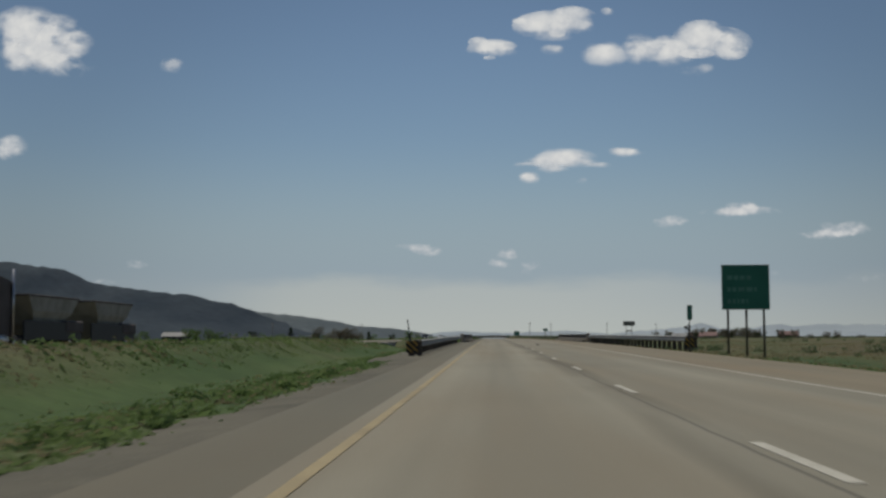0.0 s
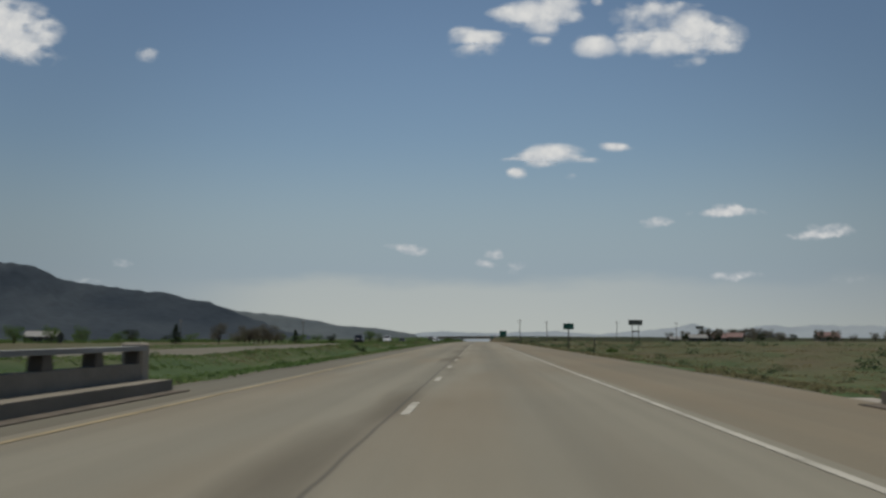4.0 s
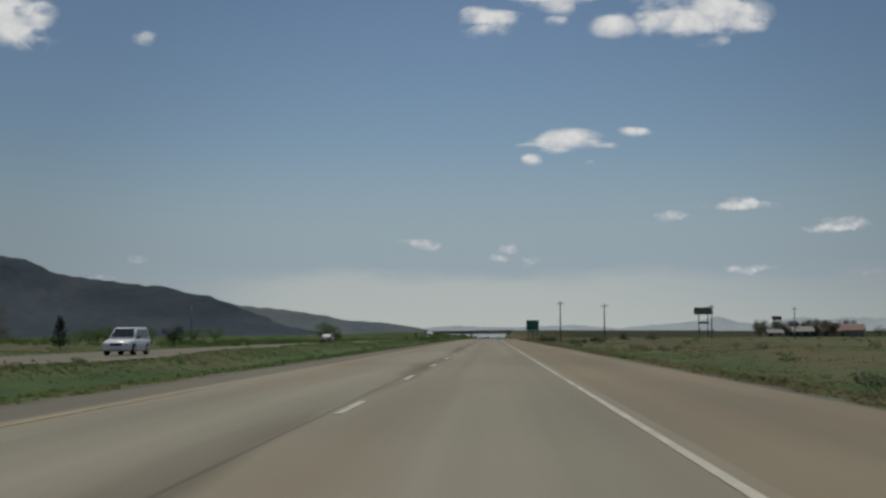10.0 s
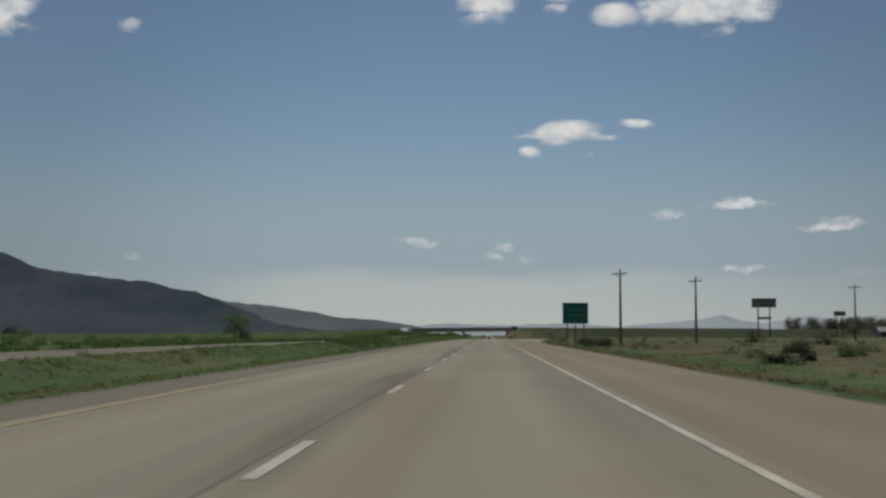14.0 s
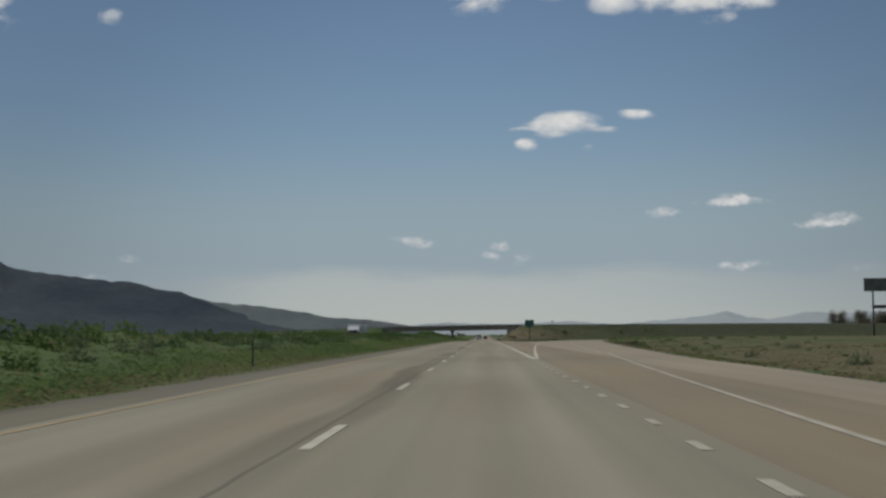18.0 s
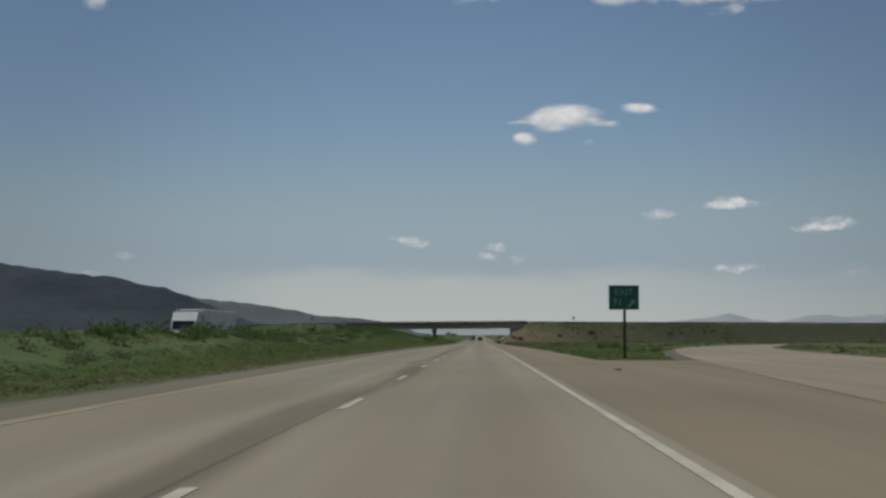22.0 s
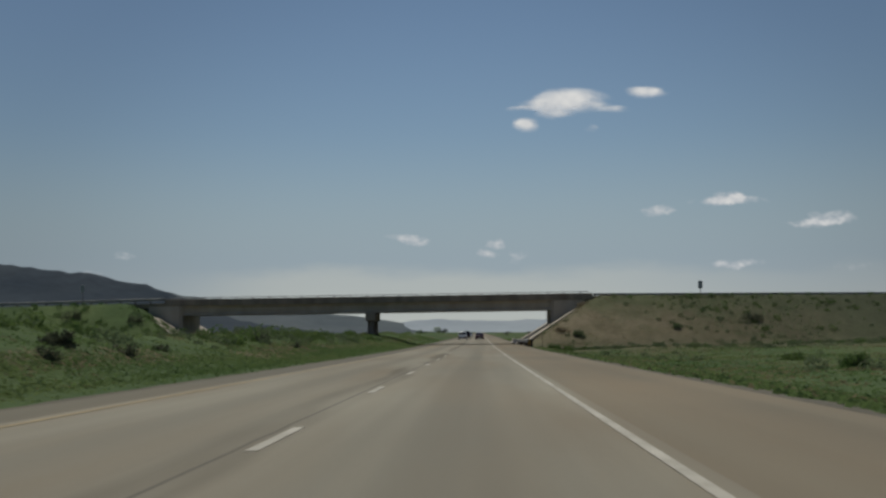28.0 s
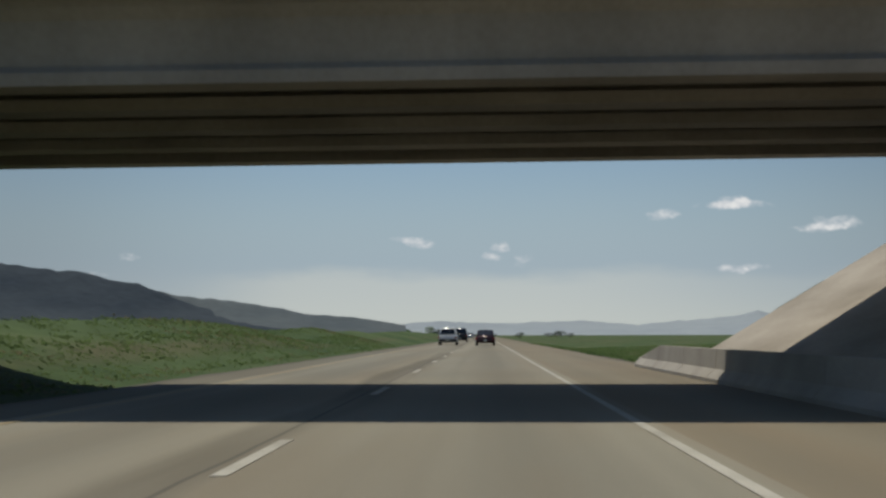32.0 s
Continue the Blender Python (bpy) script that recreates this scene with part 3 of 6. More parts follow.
def one_box(name, dims, material, parent, label="", bevel=0.01):
    return part(name, box(bmesh.new(), *dims, bevel), material, parent, label)


def strip(name, x0, x1, ys, material, lift=0.0, cross=1, edge=None, kind="structure", label="", category="", parent=None, height=None):
    """A ribbon along the road between two sideways limits, which may be numbers or functions of the way."""
    ys = np.asarray(ys, float)
    a = x0(ys) if callable(x0) else np.full_like(ys, x0)
    b = x1(ys) if callable(x1) else np.full_like(ys, x1)
    h = height(ys) if height else rz(ys)
    verts, faces = [], []
    for i in range(len(ys)):
        for j in range(cross + 1):
            f = j / cross
            verts.append((a[i] + (b[i] - a[i]) * f, ys[i], h[i] + lift + (edge(f) if edge else 0.0)))
    w = cross + 1
    for i in range(len(ys) - 1):
        for j in range(cross):
            faces.append((i * w + j, i * w + j + 1, (i + 1) * w + j + 1, (i + 1) * w + j))
    ob = from_lists(name, verts, faces, material, parent)
    if kind or label:
        tagged(ob, label, category, "", kind)
    return ob


# ---- ground, road, markings ----
gx = np.concatenate([[-4800, -3400, -2200, -1500, -1000, -700, -480, -330, -240, -180, -140, -110, -88, -72, -60], np.arange(-52, -29, 2.0),
                     np.arange(-29, 24, 1.25), np.arange(24, 62, 2.5), np.arange(62, 140, 5.0), [150, 190, 240, 330, 480, 700, 1000, 1500, 2200, 3400, 4800]])
gy = np.concatenate([[-400, -200], np.arange(-80, 900, 5.0), np.arange(900, 1166, 3.0), np.arange(1166, 1231, 1.2), np.arange(1233, 1330, 6.0), [1350, 1400, 1480, 1600, 1800, 2100, 2600, 3300, 4100, 4900]])
GX, GY = np.meshgrid(gx, gy)
GZ = ground_z(GX, GY)
me = bpy.data.meshes.new("ground")
nv, w = GX.size, len(gx)
me.vertices.add(nv)
me.vertices.foreach_set("co", np.stack([GX, GY, GZ], -1).astype(np.float32).ravel())
ii, jj = np.meshgrid(np.arange(len(gy) - 1), np.arange(w - 1), indexing="ij")
quads = np.stack([ii * w + jj, ii * w + jj + 1, (ii + 1) * w + jj + 1, (ii + 1) * w + jj], -1).reshape(-1, 4)
me.loops.add(quads.size)
me.loops.foreach_set("vertex_index", quads.ravel().astype(np.int32))
me.polygons.add(len(quads))
me.polygons.foreach_set("loop_start", np.arange(0, quads.size, 4, dtype=np.int32))
me.materials.append(M_GROUND)
me.update(calc_edges=True)
me.shade_smooth()
tagged(link_mesh("ground", me), "grassy valley floor with dry patches beside the highway", "ground", "", "structure")

WAY = np.concatenate([np.arange(-80, 1420, 5.0), [1450, 1500, 1600, 1800, 2100, 2600, 3400, 4600]])
road = strip("road", -3.75, 3.75, WAY, M_LANE, cross=6, label="worn tan concrete highway lanes with dark sealed joints", category="road")
strip("shoulder_left", -4.8, -3.75, WAY, M_SHOULDER_DARK, cross=1, label="narrow paved shoulder beside the yellow edge line", category="shoulder")
strip("shoulder_right", 3.75, 6.9, WAY, M_SHOULDER, cross=2, label="wide brownish asphalt shoulder beside the white line", category="shoulder")


def ragged(side, x, k, amp=0.35):
    return lambda y: x + side * amp * (0.6 * rough_noise(y * 0 + k, y, 1.1, k) + 0.5 * rough_noise(y * 0 + k, y, 5.0, k * 2))


FINE_WAY = np.concatenate([np.arange(-60, 1300, 1.25), [1320, 1400, 1600, 2200, 4600]])
strip("gravel_verge_left", lambda y: ragged(-1, -6.0, 3.0)(y) - 1.1 * ease((y - 38) / 12) * (1 - ease((y - 112) / 12)), -4.8, FINE_WAY, M_GRAVEL, -0.012, 2, lambda f: -0.10 * (1 - f) ** 1.5, label="loose brown gravel along the median edge", category="gravel")
strip("gravel_verge_right", 6.9, ragged(1, 7.75, 7.0, 0.45), FINE_WAY[FINE_WAY < 641], M_GRAVEL, -0.012, 2, lambda f: -0.11 * f ** 1.5, label="loose brown gravel beside the right shoulder", category="gravel")
strip("gravel_verge_right", 6.9, ragged(1, 7.9, 5.0, 0.45), FINE_WAY[FINE_WAY > 905], M_GRAVEL, -0.012, 2, lambda f: -0.11 * f ** 1.5, label="loose brown gravel beside the right shoulder", category="gravel")
OFF = np.concatenate([np.arange(640, 1000, 4.0), np.arange(1000, 1122, 1.0)])
strip("exit_ramp", lambda y: np.maximum(6.9, ramp_x(y) - 1.4 * ramp_slant(y)), pave_right, OFF, M_RAMP, -0.004, 4, label="exit ramp pavement curving away to the right", category="road", height=ramp_z)
strip("gore_pavement", lambda y: 6.9 + 0 * y, lambda y: np.maximum(6.95, ramp_x(y) - 1.38 * ramp_slant(y)), np.arange(790, 874, 3.0), M_SHOULDER, -0.012, 3, label="brown paved wedge between the lanes and the ramp", category="shoulder", height=lambda y: (rz(y) + ramp_z(y)) / 2)
strip("gravel_verge_nose", lambda y: ramp_x(y) - (2.5 + 0.4 * rough_noise(y * 0, y, 1.9, 1.0)) * ramp_slant(y), lambda y: ramp_x(y) - 1.36 * ramp_slant(y), np.arange(872, 1120, 2.0), M_GRAVEL, -0.015, 2, lambda f: -0.16 * (1 - f), label="gravel edge on the inner side of the ramp", category="gravel", height=ramp_z)
strip("gravel_verge_ramp", lambda y: pave_right(y), lambda y: pave_right(y) + (0.9 + 0.4 * rough_noise(y * 0, y, 1.7, 2.0)) * ramp_slant(y), np.arange(640, 1121, 2.0), M_GRAVEL, -0.02, 1, lambda f: -0.1 * f, label="gravel edge along the exit ramp", category="gravel", height=ramp_z)
strip("opposite_road", -28.2, -16.6, WAY, M_SHOULDER_DARK, -0.19, cross=2, label="opposite carriageway beyond the grass median", category="road")
strip("opposite_bridge_pavement", -28.2, -16.6, np.arange(122, 177, 5.0), M_RAMP, -0.184, cross=2, label="pale concrete pavement of the opposite creek bridge", category="road")
strip("edge_line_opposite", -17.9, -17.75, WAY, M_FAINT, -0.178, label="white edge line of the opposite carriageway", category="road marking")

strip("edge_line_yellow", -3.54, -3.43, WAY, M_YELLOW, 0.006, label="faded yellow edge line on the pavement", category="road marking")
strip("edge_line_white", 3.48, 3.585, WAY[WAY < 646], M_WHITE, 0.006, label="white edge line on the pavement", category="road marking")
strip("edge_line_white", 3.47, lambda y: 3.585 + 0.13 * (1 - ease((y - 722) / 130)), np.concatenate([[722.5], WAY[WAY > 723]]), M_WHITE, 0.006, label="white edge line past the exit", category="road marking")
TAPER = np.arange(644, 740, 3.0)
strip("edge_line_taper", lambda y: 3.46 + (y - 645) * 0.034 + 0.00016 * (y - 645) ** 2, lambda y: 3.58 + (y - 645) * 0.034 + 0.00016 * (y - 645) ** 2, TAPER, M_FAINT, 0.006, label="white edge line widening into the exit lane", category="road marking")
strip("edge_line_ramp_right", lambda y: ramp_x(y) + 3.66 * ramp_slant(y), lambda y: ramp_x(y) + 3.78 * ramp_slant(y), np.arange(738, 1120, 3.0), M_FAINT, 0.006, label="white edge line of the exit ramp", category="road marking", height=ramp_z)
strip("gore_line", lambda y: ramp_x(y) + 0.06, lambda y: ramp_x(y) + 0.22, np.arange(722.5, 842, 3.0), M_WHITE, 0.006, label="white gore line splitting off along the ramp", category="road marking", height=ramp_z)

dash_bm = bmesh.new()
box(dash_bm, -0.06, 0.06, 0, 2.9, -0.004, 0.007)
dash_me = bpy.data.meshes.new("lane_dash")
dash_bm.to_mesh(dash_me)
dash_bm.free()
dash_me.materials.append(M_WHITE)
for k in range(-4, 125):
    y = -3.95 + 11.65 * k
    ob = link_mesh("lane_dash", dash_me, road)
    ob.matrix_basis = pose(0, y, float(rz(y)), math.degrees(math.atan2(float(rz(y + 2.9) - rz(y)), 2.9)))
lane_dot = dash_me.copy()
lane_dot.name = "exit_dash"
lane_dot.materials.clear()
lane_dot.materials.append(M_FAINT)
for k in range(25):
    y = 647.7 + 2.95 * k
    ob = link_mesh("exit_dash", lane_dot, road)
    ob.matrix_basis = pose(3.45, y, float(rz(y))) @ Matrix.Diagonal((0.95, 0.30, 1, 1))


# rubber marks on the shoulder
def rubber_material():
    """Dark tyre rubber that is worn away in streaks."""
    m = mat("worn_tyre_marks", (0.105, 0.093, 0.07), 0.85, col2=(0.13, 0.117, 0.088), scale=1.5)
    n, l = m.node_tree.nodes, m.node_tree.links
    geo = n.new("ShaderNodeNewGeometry")
    tr = n.new("ShaderNodeBsdfTransparent")
    mx = n.new("ShaderNodeMixShader")
    l.new(math_node(n, l, "MULTIPLY_ADD", noise_node(n, l, geo.outputs["Position"], 1.0, 5, (3.5, 0.35, 0)), 2.6, -1.1, True), mx.inputs[0])
    l.new(tr.outputs[0], mx.inputs[1])
    l.new(n["Principled BSDF"].outputs[0], mx.inputs[2])
    l.new(mx.outputs[0], n["Material Output"].inputs[0])
    return m


M_SKID = rubber_material()
for y0, y1, x0, bend, wide in ((627.0, 644.0, 4.42, 0.010, 0.45), (630.0, 643.0, 5.15, 0.022, 0.36), (740.0, 753.0, 3.86, -0.016, 0.14)):
    strip("skid_mark", lambda y: x0 + bend * (y - y0), lambda y: x0 + bend * (y - y0) + wide, np.arange(y0, y1, 1.0), M_SKID, 0.009, label="dark rubber skid mark on the pavement", category="road marking")

# ---- roadside furniture ----
def w_profile():
    """Half-section of a corrugated rail: sideways bulge and height."""
    return [(0.00, 0.405), (0.05, 0.425), (0.085, 0.455), (0.085, 0.50), (0.02, 0.545), (0.02, 0.575), (0.085, 0.62), (0.085, 0.675), (0.055, 0.708), (0.0, 0.722)]


def guardrail(x0, y0, x1, y1, face, label, step=1.9, drop=0.0):
    """A corrugated steel rail on timber posts from one end to the other; face is the side that traffic sees."""
    n = max(2, int(round((y1 - y0) / step)))
    g = thing("guardrail", (x0, y0, float(rz(y0)) - drop), label, "guardrail", "roadside guardrails")
    bm = bmesh.new()
    rings = []
    for i in range(n * 2 + 1):
        f = i / (n * 2)
        px, py = x0 + (x1 - x0) * f, y0 + (y1 - y0) * f
        dz = float(rz(py) - rz(y0))
        outer = [Vector((px - x0 + face * s, py - y0, h + dz)) for s, h in w_profile()]
        inner = [Vector((px - x0 + face * (s - 0.012), py - y0, h + dz)) for s, h in reversed(w_profile())]
        rings.append(outer + inner)
    loft(bm, rings)
    part("rail", bm, M_STEEL, g, "weathered galvanised steel rail", True)
    post = None
    for i in range(n + 1):
        f = i / n
        px, py = (x1 - x0) * f, (y1 - y0) * f
        dz = float(rz(y0 + py) - rz(y0))
        if post is None:
            post = one_box("post", (-0.10, 0.10, -0.10, 0.10, -0.35, 0.70), M_WOOD, g, "", 0.012)
            block = one_box("block", (-0.07, 0.07, -0.09, 0.09, 0.40, 0.72), M_WOOD, g, "", 0.01)
            pm, kb = post.data, block.data
        else:
            post, block = link_mesh("post", pm, g), link_mesh("block", kb, g)
        post.location = (px - face * 0.25, py, dz)
        block.location = (px - face * 0.08, py, dz)
    return g


def end_marker(x, y, label, low=0.24, high=0.74, wide=0.50, lean=0.12, wand=1.6, banded=True):
    """A striped hazard panel at a rail's end, with a slim wand behind it."""
    z = float(rz(y)) - 0.13
    e = thing("hazard_marker", (x, y, z), label, "road marker", "hazard markers")
    a = wide / 2
    one_box("panel", (-a, a, -0.012, 0.012, low, high), M_MARK_K, e, "black backing panel", 0.006)
    pitch, drop = 0.25, wide * 0.85
    for i in range(-1, 8):
        c = low + pitch * i
        q = [(-a + 0.012, c + drop), (a - 0.012, c), (a - 0.012, c + 0.115), (-a + 0.012, c + drop + 0.115)]
        # the slanted band, cut off at the panel's rim
        cut = []
        for (xa, za), (xb, zb) in zip(q, q[1:] + q[:1]):
            for f in np.linspace(0, 1, 9)[:-1]:
                cut.append((xa + (xb - xa) * f, min(high - 0.012, max(low + 0.012, za + (zb - za) * f))))
        if max(p[1] for p in cut) - min(p[1] for p in cut) < 0.03:
            continue
        bm = bmesh.new()
        loft(bm, [[Vector((u, -0.014, v)) for u, v in cut], [Vector((u, -0.018, v)) for u, v in cut]])
        part("stripe", bm, M_MARK_Y, e, "yellow diagonal stripe")
    one_box("post", (-0.09, 0.09, 0.02, 0.20, -0.3, high - 0.06), M_WOOD, e, "", 0.01)
    one_box("spacer", (a - 0.04, a + 0.16, 0.0, 0.22, 0.06, high + 0.02), M_WOOD, e, "dark timber spacer block", 0.015)
    one_box("foot", (-0.20, 0.22, -0.06, 0.18, -0.1, 0.10), M_WOOD, e, "", 0.02)
    if wand:
        n = 7
        for k in range(n):
            f0, f1 = k / n, (k + 1) / n
            bm = bmesh.new()
            tube(bm, (-0.06 - lean * f0, 0.06, high - 0.1 + (wand - high + 0.1) * f0), (-0.06 - lean * f1, 0.06, high - 0.1 + (wand - high + 0.1) * f1), 0.036 - 0.012 * f0, 0.036 - 0.012 * f1, 8)
            pale = banded and k in (3, 5)
            part("wand", bm, M_SIGN_EDGE if pale else M_TRIM, e, "pale band of the wand" if pale else "black band of the wand", True)
    return e


def delineator(x, y, lean=0.0, tall=1.1):
    z = float(ground_z(x, y))
    e = thing("delineator_post", (x, y, z), "dark slim roadside marker post in the grass", "marker post", "delineator posts")
    bm = bmesh.new()
    loft(bm, [[Vector((s * 0.03 + lean * h, d, h * tall)) for s, d in ((-1, 0), (0, -0.02), (1, 0), (1, 0.012), (0, 0), (-1, 0.012))] for h in (-0.2, 0.5, 1.0)])
    part("post", bm, M_POST, e)
    one_box("reflector", (-0.026 + lean, 0.026 + lean, -0.03, -0.022, tall - 0.16, tall - 0.04), M_BACK, e, "small pale reflector", 0.004)
    return e


def bars(parent, x0, x1, z, tall, y, material):
    """A run of plain bars standing for a line of lettering."""
    x = x0
    rng = random.Random(int(x0 * 100 + z * 1000))
    while x < x1 - 0.05:
        wide = min(x1 - x, rng.uniform(0.10, 0.34))
        one_box("letter_bar", (x, x + wide, y - 0.004, y, z, z + tall), material, parent, "", 0.003)
        x += wide + tall * 0.35


def lettering(text, size, at, parent, material):
    cu = bpy.data.curves.new("text", "FONT")
    cu.body, cu.size, cu.extrude, cu.align_x = text, size, 0.003, "CENTER"
    tmp = bpy.data.objects.new("text", cu)
    scene.collection.objects.link(tmp)
    me = bpy.data.meshes.new_from_object(tmp.evaluated_get(bpy.context.evaluated_depsgraph_get()))
    bpy.data.objects.remove(tmp)
    me.materials.clear()
    me.materials.append(material)
    ob = link_mesh("lettering", me, parent, "white painted " + text)
    ob.matrix_basis = pose(*at, 90, 0, 0)
    return ob


def road_sign(x0, x1, z0, z1, y, posts, label, lines=(), border=0.03, material=None, name="guide_sign", r=0.06):
    """A sheet sign with a pale border on round posts, all at world heights."""
    cx = (x0 + x1) / 2
    g = float(ground_z(cx, y))
    e = thing(name, (cx, y, g), label, "road sign", "green road signs")
    a, b, lo, hi = x0 - cx, x1 - cx, z0 - g, z1 - g
    one_box("panel", (a, b, -0.012, 0.012, lo, hi), M_SIGN_EDGE if material is None else material, e, "pale rim of the panel" if material is None else "", 0.01)
    if material is None:
        one_box("face", (a + border, b - border, -0.018, -0.012, lo + border, hi - border), M_SIGN, e, "dull green sheeting", 0.002)
        one_box("back", (a + 0.01, b - 0.01, 0.012, 0.016, lo + 0.01, hi - 0.01), M_BACK, e, "bare metal back", 0.002)
    for q in posts:
        bm = bmesh.new()
        tube(bm, (q - cx, 0.07, -0.4), (q - cx, 0.07, hi - 0.05), r, r * 0.9, 8)
        part("post", bm, M_POST, e, "", True)
    for (u0, u1, v, tall) in lines:
        bars(e, a + (b - a) * u0, a + (b - a) * u1, lo + (hi - lo) * v, tall, -0.022, M_LETTER_FADED)
    return e


guardrail(-5.46, 52.0, -5.62, 124.6, 1, "weathered steel guardrail on dark timber posts in the median", 1.9, 0.10)
end_marker(-5.61, 51.3, "black and yellow striped panel with a banded wand at guardrail end", 0.24, 0.74, 0.50, 0.13, 1.62)
guardrail(8.45, 67.4, 7.45, 122.4, -1, "weathered steel guardrail on timber posts by the shoulder")
end_marker(8.5, 66.8, "striped hazard panel at the shoulder guardrail end", 0.24, 0.74, 0.50, 0.0, 1.5)
guardrail(-16.1, 1150.0, -15.9, 1192.0, -1, "steel guardrail on timber posts shielding the overpass pier", 1.9, 0.25)
guardrail(7.25, 1166.2, 6.75, 1184.6, -1, "steel guardrail leading to the concrete barrier")
end_marker(7.34, 1165.6, "black and yellow striped panel before the overpass", 0.05, 0.86, 0.42, 0.0, 1.62, False)
for x, y, lean in ((-6.0, 291.2, 0.0), (7.6, 289.4, 0.02), (8.3, 233.0, 0.0), (-6.4, 378.0, 0.05), (-6.4, 518.6, 0.0), (9.2, 526.0, 0.03), (-6.5, 715.0, 0.0),
                   (8.6, 372.0, 0.0)):
    delineator(x, y, lean)
delineator(8.7, 1165.4, 0.01, 1.4)


def creek_parapet(x, y0, y1, side):
    """A low concrete parapet with a steel rail on stub posts; side is where the road lies."""
    z = float(rz(y0)) - (0.19 if x < -10 else 0.0)
    e = thing("bridge_parapet", (x, y0, z), "old concrete bridge parapet with a steel top rail", "parapet", "creek bridge parapets", "structure")
    ln, rise = y1 - y0, float(rz(y1) - rz(y0))

    def bar(name, a, b, lo, hi, material, label, bev=0.02):
        bm = bmesh.new()
        xs = sorted((a * side, b * side))
        loft(bm, [[Vector((xs[0], yy, lo + rr)), Vector((xs[1], yy, lo + rr)), Vector((xs[1], yy, hi + rr)), Vector((xs[0], yy, hi + rr))] for yy, rr in ((0, 0), (ln / 2, rise / 2), (ln, rise))])
        return part(name, bm, material, e, label)

    # besides its stains, the wall's colour is darkened for shade on its face
    bar("wall", -0.28, 0.0, -0.9, 0.50, M_CONC_DUSTY, "stained tan concrete wall, toned darker for shade")
    bar("kerb", 0.0, 0.52, -0.3, 0.21, M_CONC_KERB, "pale worn kerb walk at the wall's foot")
    bar("gutter_dirt", 0.52, 0.84, -0.2, 0.022, M_DIRT, "dark dirt gathered along the kerb")
    bar("top_rail", -0.30, 0.05, 0.73, 0.81, M_STEEL, "pale galvanised top rail")
    n = int(ln / 2.35)
    for i in range(n + 1):
        f = i / n
        ob = part("stub_post", loft(bmesh.new(), [[Vector((-0.11, -q, z)), Vector((0.11, -q, z)), Vector((0.11, q, z)), Vector((-0.11, q, z))] for q, z in ((0.24, 0.49), (0.17, 0.735))]), M_POST, e, "dark stub post, wider at its foot") if i == 0 else link_mesh("stub_post", stub, e)
        stub = ob.data
        ob.location = (-0.13 * side, 0.2 + (ln - 0.4) * f, rise * f)
    for yy, rr in ((0.0, 0.0), (ln, rise)):
        one_box("end_block", (min(-0.36 * side, 0.02 * side), max(-0.36 * side, 0.02 * side), yy - 0.25, yy + 0.25, -0.6 + rr, 0.88 + rr), M_CONC_TAN, e, "pale concrete end block", 0.04)
    return e


creek_parapet(-5.12, 124.9, 177.4, 1)
creek_parapet(7.25, 122.8, 173.2, -1)
creek_parapet(-28.5, 124.0, 176.6, 1)
for xa, xb, drop in ((-5.4, 7.5, 0.03), (-28.8, -16.0, 0.22)):
    bm = bmesh.new()
    box(bm, xa, xb, CREEK - 27, CREEK + 27, 0, 0.1)
    for v in bm.verts:
        v.co.z = float(rz(v.co.y)) - (drop if v.co.z > 0.05 else 0.95)
    tagged(part("creek_bridge_deck", bm, M_CONC_OLD), "concrete bridge deck slab under the highway pavement", "bridge", "", "structure")

def tyre_scrap(x, y, turn, size):
    """A torn, curled strip of tyre tread lying on the shoulder."""
    e = thing("tyre_scrap", (x, y, float(rz(y))), "torn black strip of tyre tread on the shoulder", "debris", "tyre scraps", "", turn)
    rings = []
    for k in range(9):
        a = k / 8 * 2.2 - 1.1
        wide = 0.09 * (1 + 0.3 * math.sin(k * 2.3))
        px, pz = size * math.sin(a), 0.02 + 0.10 * size * (1 - math.cos(a)) * 2
        rings.append([Vector((px, -wide, pz)), Vector((px, wide, pz + 0.01)), Vector((px, wide, pz + 0.032)), Vector((px, -wide, pz + 0.026))])
    part("tread", loft(bmesh.new(), rings), M_RUBBER, e)


for x, y, turn, size in ((1.14, 91.3, 70, 0.07), (1.16, 89.2, -20, 0.09), (5.96, 854.2, 25, 0.08), (5.83, 357.2, -40, 0.12), (5.32, 1032.4, 10, 0.08)):
    tyre_scrap(x, y, turn, size)

# signs
road_sign(9.05, 11.39, 2.52, 4.74, 60.3, (9.35, 10.25, 11.1), "large green guide sign on three brown posts",
          ((0.12, 0.62, 0.66, 0.22), (0.12, 0.78, 0.40, 0.22), (0.12, 0.55, 0.14, 0.22)))
road_sign(7.55, 7.81, 2.05, 2.80, 61.6, (7.68,), "narrow green mile marker on a post", ((0.2, 0.8, 0.70, 0.08), (0.3, 0.7, 0.40, 0.12), (0.3, 0.7, 0.15, 0.12)), 0.015, None, "mile_marker", 0.03)
road_sign(9.34, 10.36, 3.36, 3.96, 276.0, (9.85,), "small green guide sign on one post", ((0.12, 0.85, 0.55, 0.13), (0.2, 0.75, 0.18, 0.13)), 0.02)
road_sign(9.80, 12.62, 4.40, 6.71, 658.7, (10.3, 11.2, 12.15), "large green exit guide sign on three posts",
          ((0.20, 0.80, 0.60, 0.20), (0.25, 0.74, 0.36, 0.20), (0.70, 0.84, 0.12, 0.16)))
gore = road_sign(8.42, 9.95, 4.37, 5.62, 880.0, (9.22,), "green exit sign with white lettering and an arrow", (), 0.03, None, "exit_sign", 0.075)
lo = 4.37 - gore.location.z
